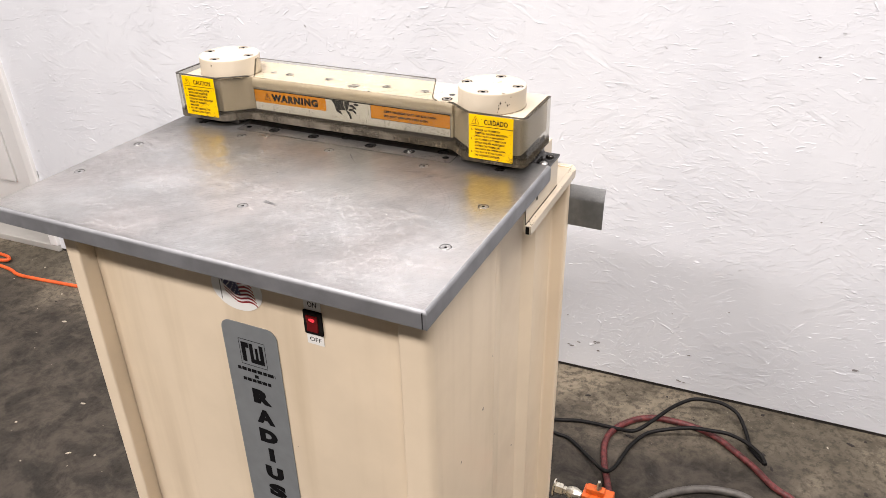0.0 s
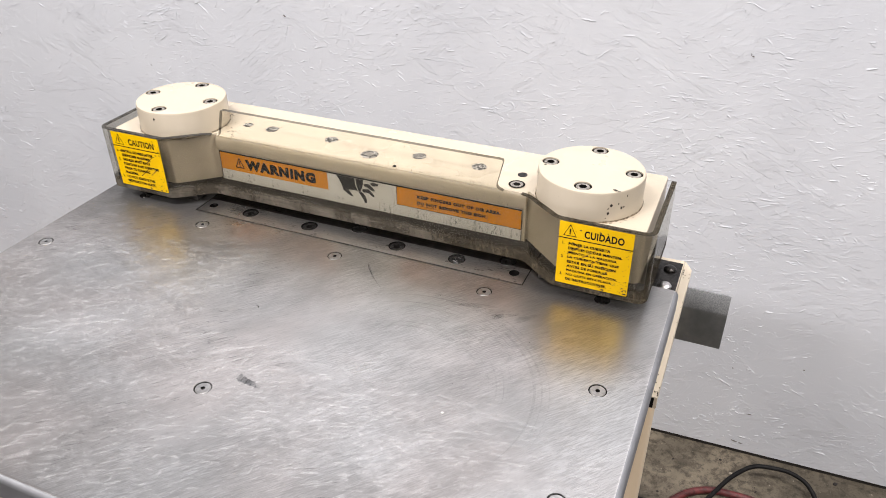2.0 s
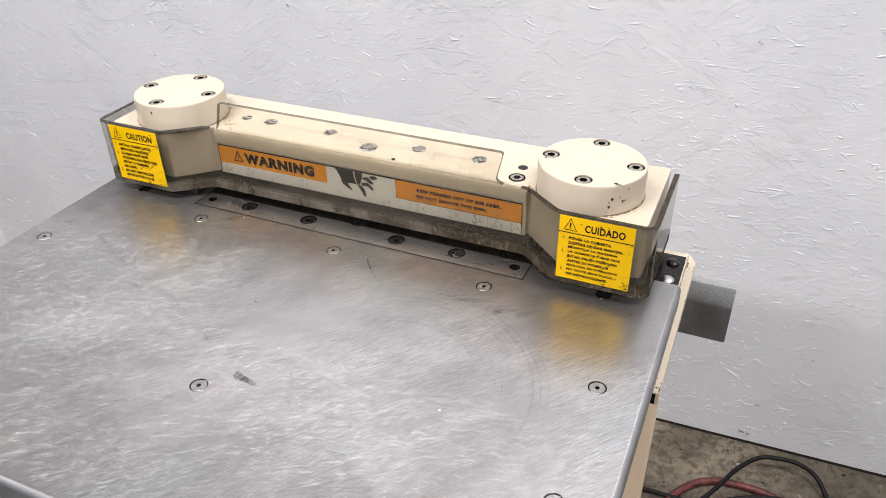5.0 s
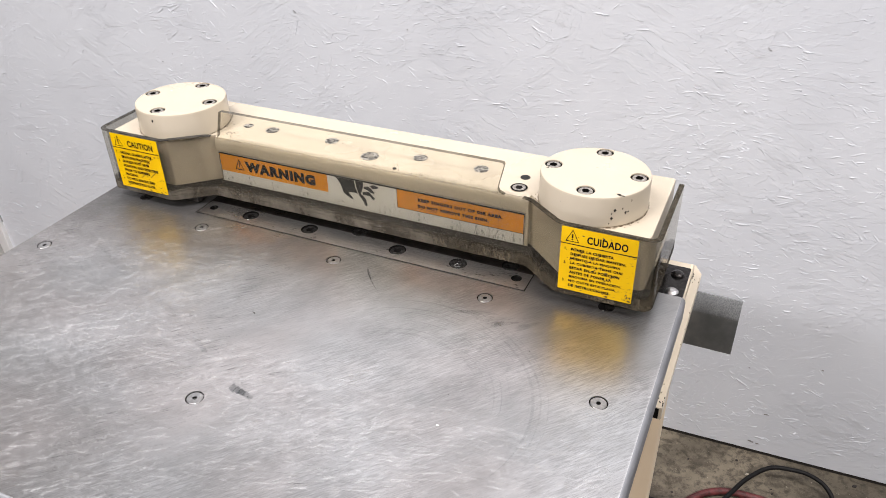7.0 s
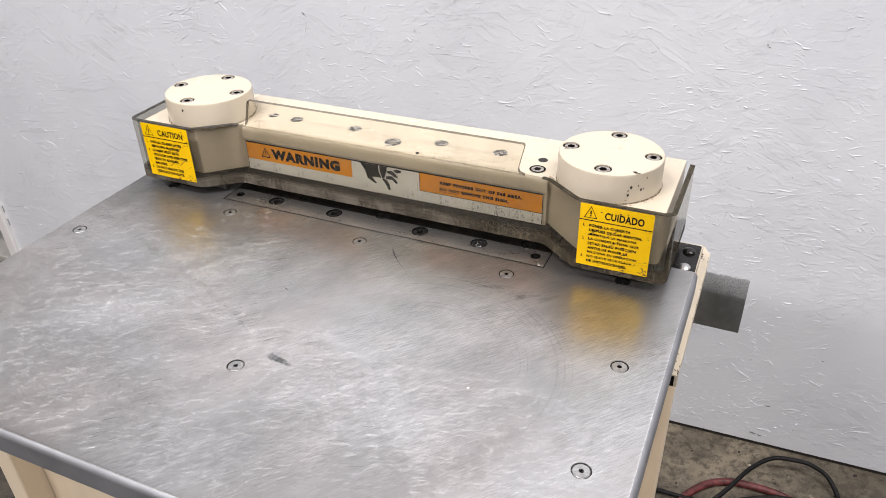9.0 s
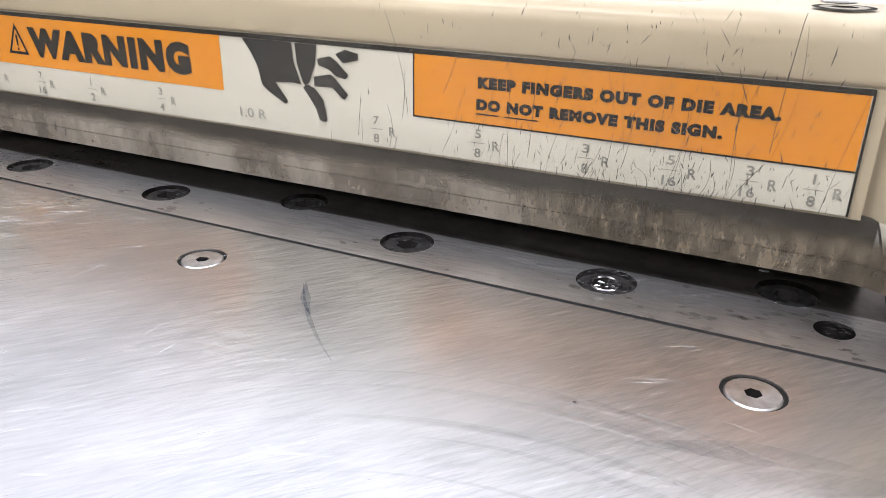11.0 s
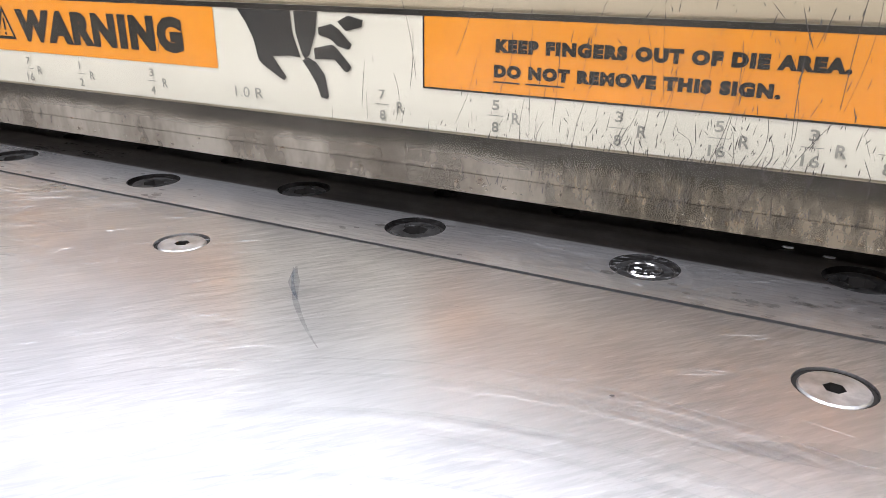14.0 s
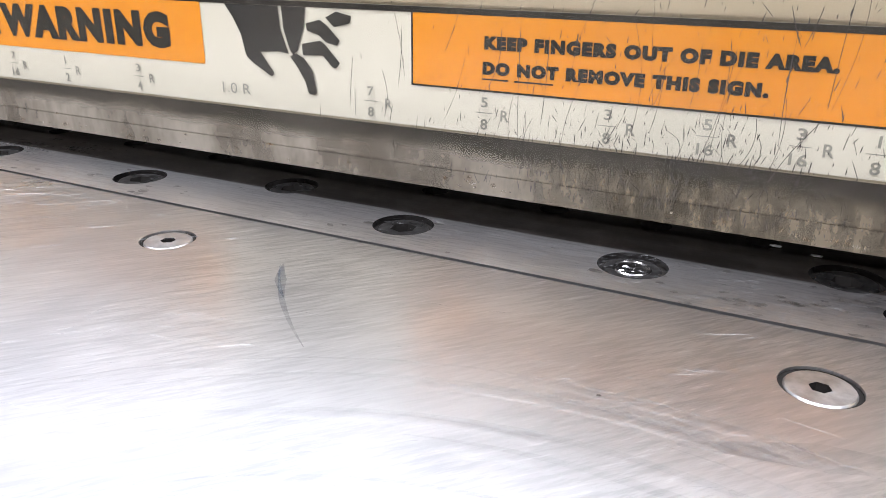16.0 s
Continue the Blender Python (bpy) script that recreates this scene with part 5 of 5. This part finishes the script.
for _ in range(220):
    x = rng.choice((rng.gauss(0.105, 0.018), rng.gauss(0.09, 0.03), rng.uniform(-0.14, 0.135)))
    z = 0.9925 + abs(rng.gauss(0, rng.choice((0.004, 0.010))))
    long, lean, wide = rng.uniform(0.0006, 0.0055), rng.gauss(0.25, 0.5), rng.uniform(0.00003, 0.00007)
    dx, dz = math.sin(lean) * long / 2, math.cos(lean) * long / 2
    if not -0.138 < x < 0.134 or z - dz < 0.9926 or z + dz > TALL - 0.0005:
        continue
    flat([(x - dx - wide, z - dz), (x - dx + wide, z - dz), (x + dx + wide, z + dz), (x + dx - wide, z + dz)], 0.0453, gt)
part("front_scratch", gt, GRIT, guard, kind="stuff")

fleck = bmesh.new()
for _ in range(110):
    x, z = rng.choice(((rng.gauss(-0.1285, 0.006), rng.gauss(1.0005, 0.003)), (rng.gauss(0.06, 0.005), rng.gauss(0.9935, 0.0015)), (rng.uniform(-0.135, 0.13), rng.uniform(0.994, 1.019))))
    r = rng.uniform(0.0002, 0.0010)
    if not (-0.139 < x < 0.134 and 0.9940 < z < 1.0190):
        continue
    flat([(x + r * rng.uniform(0.5, 1.5) * math.cos(t), z + r * rng.uniform(0.4, 1.1) * math.sin(t)) for t in (0, 1.1, 2.2, 3.3, 4.4, 5.4)], 0.0453, fleck)
part("rust_fleck", fleck, RUST, guard, kind="stuff")

# Rust-brown and pale crumbs of dirt along the guard's lower edge.
for mat, count in ((RUST, 90), (PALE_DIRT, 26)):
    dirt = bmesh.new()
    for _ in range(count):
        x, z, r = rng.uniform(-0.155, 0.155), 0.9297 + abs(rng.gauss(0, 0.0014)), rng.uniform(0.0002, 0.0008)
        flat([(x + r * rng.uniform(0.6, 1.6) * math.cos(t), max(z + r * rng.uniform(0.3, 0.9) * math.sin(t), 0.9292)) for t in (0, 1.1, 2.2, 3.3, 4.4, 5.4)], 0.0453, dirt)
    part("dirt_crust", dirt, mat, guard, kind="stuff")


def caution_label(x0, x1, heading, lines, bold):
    z0, z1 = 0.9335, 0.9915
    y = 0.0195
    lab = part("caution_label", prism(rounded([(x0, z0), (x1, z0), (x1, z1), (x0, z1)], 0.0006, 2), y - 0.0004, y - 0.00005, "y"), YELLOW, guard, "yellow label with black print, worn")
    yp = y - 0.0006
    w = x1 - x0
    part("rule", rect(x0, x1, z1 - 0.0150, z1 - 0.0142, yp), INK, lab)
    tb2 = bmesh.new()
    a, b, c = (x0 + 0.0035, z1 - 0.0125), (x0 + 0.0145, z1 - 0.0125), (x0 + 0.009, z1 - 0.0015)
    m = Vector(((a[0] + b[0] + c[0]) / 3, (a[1] + b[1] + c[1]) / 3))
    for p, q in ((a, b), (b, c), (c, a)):
        flat([p, q, tuple(m + (Vector(q) - m) * 0.84), tuple(m + (Vector(p) - m) * 0.84)], yp, tb2)
    rect(m.x - 0.0006, m.x + 0.0006, m.y - 0.0004, m.y + 0.0032, yp, tb2)
    rect(m.x - 0.0006, m.x + 0.0006, m.y - 0.0020, m.y - 0.0010, yp, tb2)
    part("triangle_mark", tb2, INK, lab)
    print_words(heading, x0 + 0.0205, x0 + 0.052, z1 - 0.0118, z1 - 0.0050, yp, INK, lab, 0.03)
    step = (z1 - 0.0165 - z0 - 0.0035) / len(lines)
    for k, (words, number) in enumerate(lines):
        zt = z1 - 0.0180 - k * step
        wide = min(len(words) * 0.00198, w - 0.0125)
        print_words(words, x0 + 0.0085, x0 + 0.0085 + wide, zt - step * 0.62, zt, yp, INK, lab, bold)
        if number:
            print_words(number, x0 + 0.0035, x0 + 0.0052, zt - step * 0.62, zt, yp, INK, lab, bold)
    wear = bmesh.new()
    for _ in range(80):
        x = rng.choice((rng.uniform(x0 + 0.001, x1 - 0.001), x1 - 0.001 - abs(rng.gauss(0, 0.004))))
        z = rng.choice((rng.uniform(z0 + 0.001, z1 - 0.001), z0 + 0.001 + abs(rng.gauss(0, 0.006))))
        if not (z0 + 0.001 < z < z1 - 0.001 and x > x0 + 0.001):
            continue
        r = rng.uniform(0.0002, 0.0007) * rng.choice((0.7, 1, 1, 1.7))
        flat([(min(x + r * rng.uniform(0.6, 1.8) * math.cos(t), x1), max(z + r * rng.uniform(0.3, 0.9) * math.sin(t), z0)) for t in (0, 1.1, 2.2, 3.3, 4.4, 5.4)], yp - 0.0001, wear)
    for _ in range(4):
        x, z = rng.uniform(x0 + 0.01, x1 - 0.01), rng.uniform(z0 + 0.015, z1 - 0.015)
        flat([(x - 0.006, z - 0.004), (x - 0.0055, z - 0.0042), (x + 0.005, z + 0.005), (x + 0.0048, z + 0.0054)], yp - 0.0001, wear)
    part("wear_mark", wear, GRIT, lab, kind="stuff")


caution_label(0.1995, 0.2587, "CUIDADO", (("PONER LA CUBIERTA", "1."), ("DESPUES DE DAR MANTEN-", ""), ("IMIENTO A LA MAQUINA", ""), ("LA CUBIERTA TIENE QUE", "2."), ("ESTAR EN SU POSICION", ""), ("ANTES DE PONER LA", ""), ("MAQUINA EN OPERACION.", ""), ("NO QUITE ESTA PLACA", "3."), ("DE INSTRUCCIONES.", "")), 0.055)
caution_label(-0.2587, -0.2003, "CAUTION", (("INSTALL GUARDS AFTER", "1."), ("SERVICING MACHINE.", ""), ("GUARDS MUST BE IN", "2."), ("POSITION AND EFFECTIVE", ""), ("PRIOR TO RUNNING", ""), ("MACHINE.", ""), ("DO NOT REMOVE THIS", "3."), ("INSTRUCTION PLATE.", "")), 0.055)

# ---- behind and beside the machine ----
prof = rounded([(0.189, 0.774), (0.189, 0.818), (0.1945, 0.8385)], [0, 0.01, 0], 4)
lone("steel_channel", sheet(prof, -0.003, 0.02, 0.341, "x", 0.0008), GALV, (0.18, 0.21, 0.774), "galvanised bent steel channel behind the machine", "channel")

valve = thing("air_valve", (0.38, 0.22, 0.18), "orange air shutoff valve on a nickel coupling", "valve")
part("flange", lathe([(0.017, 0.2895), (0.017, 0.2925), (0.012, 0.2935)], (0, 0.22, 0.195), 24, "x"), BRASS, valve)
part("coupling", lathe([(0.0115, 0.2925), (0.0115, 0.308), (0.0085, 0.309), (0.0085, 0.314)], (0, 0.22, 0.195), 6, "x"), BRASS, valve, "pale nickel hexagon nut")
part("elbow", lathe([(0.007, 0.3135), (0.0105, 0.318), (0.0125, 0.325), (0.0125, 0.332), (0.0095, 0.339), (0.0085, 0.348)], (0, 0.22, 0.195), 20, "x"), BRASS, valve, "rounded nickel fitting")
part("valve_body", box(0.346, 0.402, 0.203, 0.237, 0.17, 0.214, 0.003), ORANGE_VALVE, valve)
part("valve_port", lathe([(0.011, 0.3455), (0.0115, 0.344), (0.0065, 0.3435)], (0, 0.22, 0.195), 20, "x"), BLACK, valve)
part("valve_lever", box(0.352, 0.386, 0.212, 0.228, 0.214, 0.226, 0.003), ORANGE_VALVE, valve)
part("valve_stem", lathe([(0.006, 0.226), (0.005, 0.238), (0.003, 0.243)], (0.374, 0.22, 0), 14), BRASS, valve)

HZ = 0.0080
def along_floor(points, low):
    return tube([p if len(p) == 3 else (*p, low) for p in points], low - 0.0004, 12)


lone("red_air_hose", along_floor([(0.395, 0.222, 0.175), (0.395, 0.25, 0.11), (0.385, 0.33, 0.05), (0.358, 0.424, 0.026), (0.33, 0.506), (0.313, 0.578), (0.323, 0.634), (0.359, 0.685), (0.401, 0.712), (0.447, 0.719), (0.501, 0.718), (0.555, 0.70), (0.596, 0.672), (0.643, 0.635), (0.688, 0.591), (0.727, 0.569), (0.77, 0.533), (0.86, 0.43)], HZ), RED_HOSE, (0.37, 0.6, 0), "dusty dark red rubber air hose coiled on concrete", "hose")
CZ = 0.0051
lone("power_cable", along_floor([(0.10, 0.60), (0.155, 0.606), (0.185, 0.614), (0.247, 0.634), (0.331, 0.631, 0.014), (0.371, 0.627, 0.026), (0.401, 0.669, 0.030), (0.438, 0.742, 0.030), (0.478, 0.787, 0.034), (0.520, 0.796, 0.038), (0.556, 0.797, 0.036), (0.590, 0.785, 0.026), (0.615, 0.740, 0.014), (0.628, 0.701, 0.010), (0.646, 0.665, 0.016), (0.664, 0.636, 0.026), (0.650, 0.660, 0.030), (0.618, 0.686, 0.030), (0.578, 0.702, 0.028), (0.54, 0.698, 0.028), (0.49, 0.687, 0.028), (0.436, 0.666, 0.020), (0.395, 0.643, 0.010), (0.369, 0.585, 0.008), (0.355, 0.504, 0.016), (0.338, 0.469, 0.028), (0.294, 0.512, 0.010), (0.234, 0.559), (0.201, 0.565), (0.167, 0.569), (0.11, 0.57)], CZ), RUBBER, (0.4, 0.65, 0), "black rubber power cable looped over the hose", "cable")
lone("grey_cable", along_floor([(0.405, 0.33), (0.433, 0.409), (0.455, 0.448), (0.49, 0.486), (0.544, 0.52), (0.601, 0.535), (0.636, 0.533), (0.66, 0.518), (0.70, 0.47)], 0.0088), GREY_HOSE, (0.5, 0.45, 0), "thick grey cable bent on the floor", "cable")
lone("orange_cord", tube([(-2.3, 0.62, CZ), (-2.05, 0.655, CZ), (-1.90, 0.655, CZ), (-1.82, 0.645, CZ + 0.004), (-1.80, 0.622, CZ + 0.008), (-1.87, 0.60, CZ + 0.004), (-1.751, 0.592, CZ), (-1.692, 0.578, CZ), (-1.617, 0.582, CZ), (-1.48, 0.598, CZ), (-1.2, 0.63, CZ), (-0.8, 0.66, CZ)], 0.0058, 10), ORANGE_CORD, (-1.6, 0.6, 0), "bright orange extension cord on the concrete floor", "cord")

rng = random.Random(9)
fc = bmesh.new()
for _ in range(70):
    x, y, r = rng.uniform(-1.7, -0.3), rng.uniform(-0.3, 0.6), 0.001 + 0.005 * rng.random() ** 3
    bmesh.ops.create_icosphere(fc, subdivisions=1, radius=r, matrix=Matrix.Translation((x, y, r * 0.12)) @ Matrix.Rotation(rng.uniform(0, 3), 4, "Z") @ Matrix.Diagonal((rng.uniform(0.6, 2.2), 0.7, 0.25, 1)))
lone("metal_shaving", fc, CHIP, (-1, 0.2, 0), "pale scraps and shavings on dark concrete", "debris", kind="stuff")

# Crumbs along the foot of the wall.
rng = random.Random(8)
for name, mat, count in (("pale_crumb", CHIP, 26), ("dark_crumb", GRIT, 40)):
    cb = bmesh.new()
    for _ in range(count):
        x = rng.uniform(-1.7, 1.1)
        y = 0.83 + 0.04 * x - abs(rng.gauss(0, 0.16)) - 0.01
        r = rng.uniform(0.0015, 0.007)
        bmesh.ops.create_icosphere(cb, subdivisions=1, radius=r, matrix=Matrix.Translation((x, y, r * 0.15)) @ Matrix.Rotation(rng.uniform(0, 3), 4, "Z") @ Matrix.Diagonal((rng.uniform(0.6, 2.0), 0.8, 0.3, 1)))
    lone(name, cb, mat, (0, 0.7, 0), "loose crumbs and paint flakes on the floor", "debris", kind="stuff")
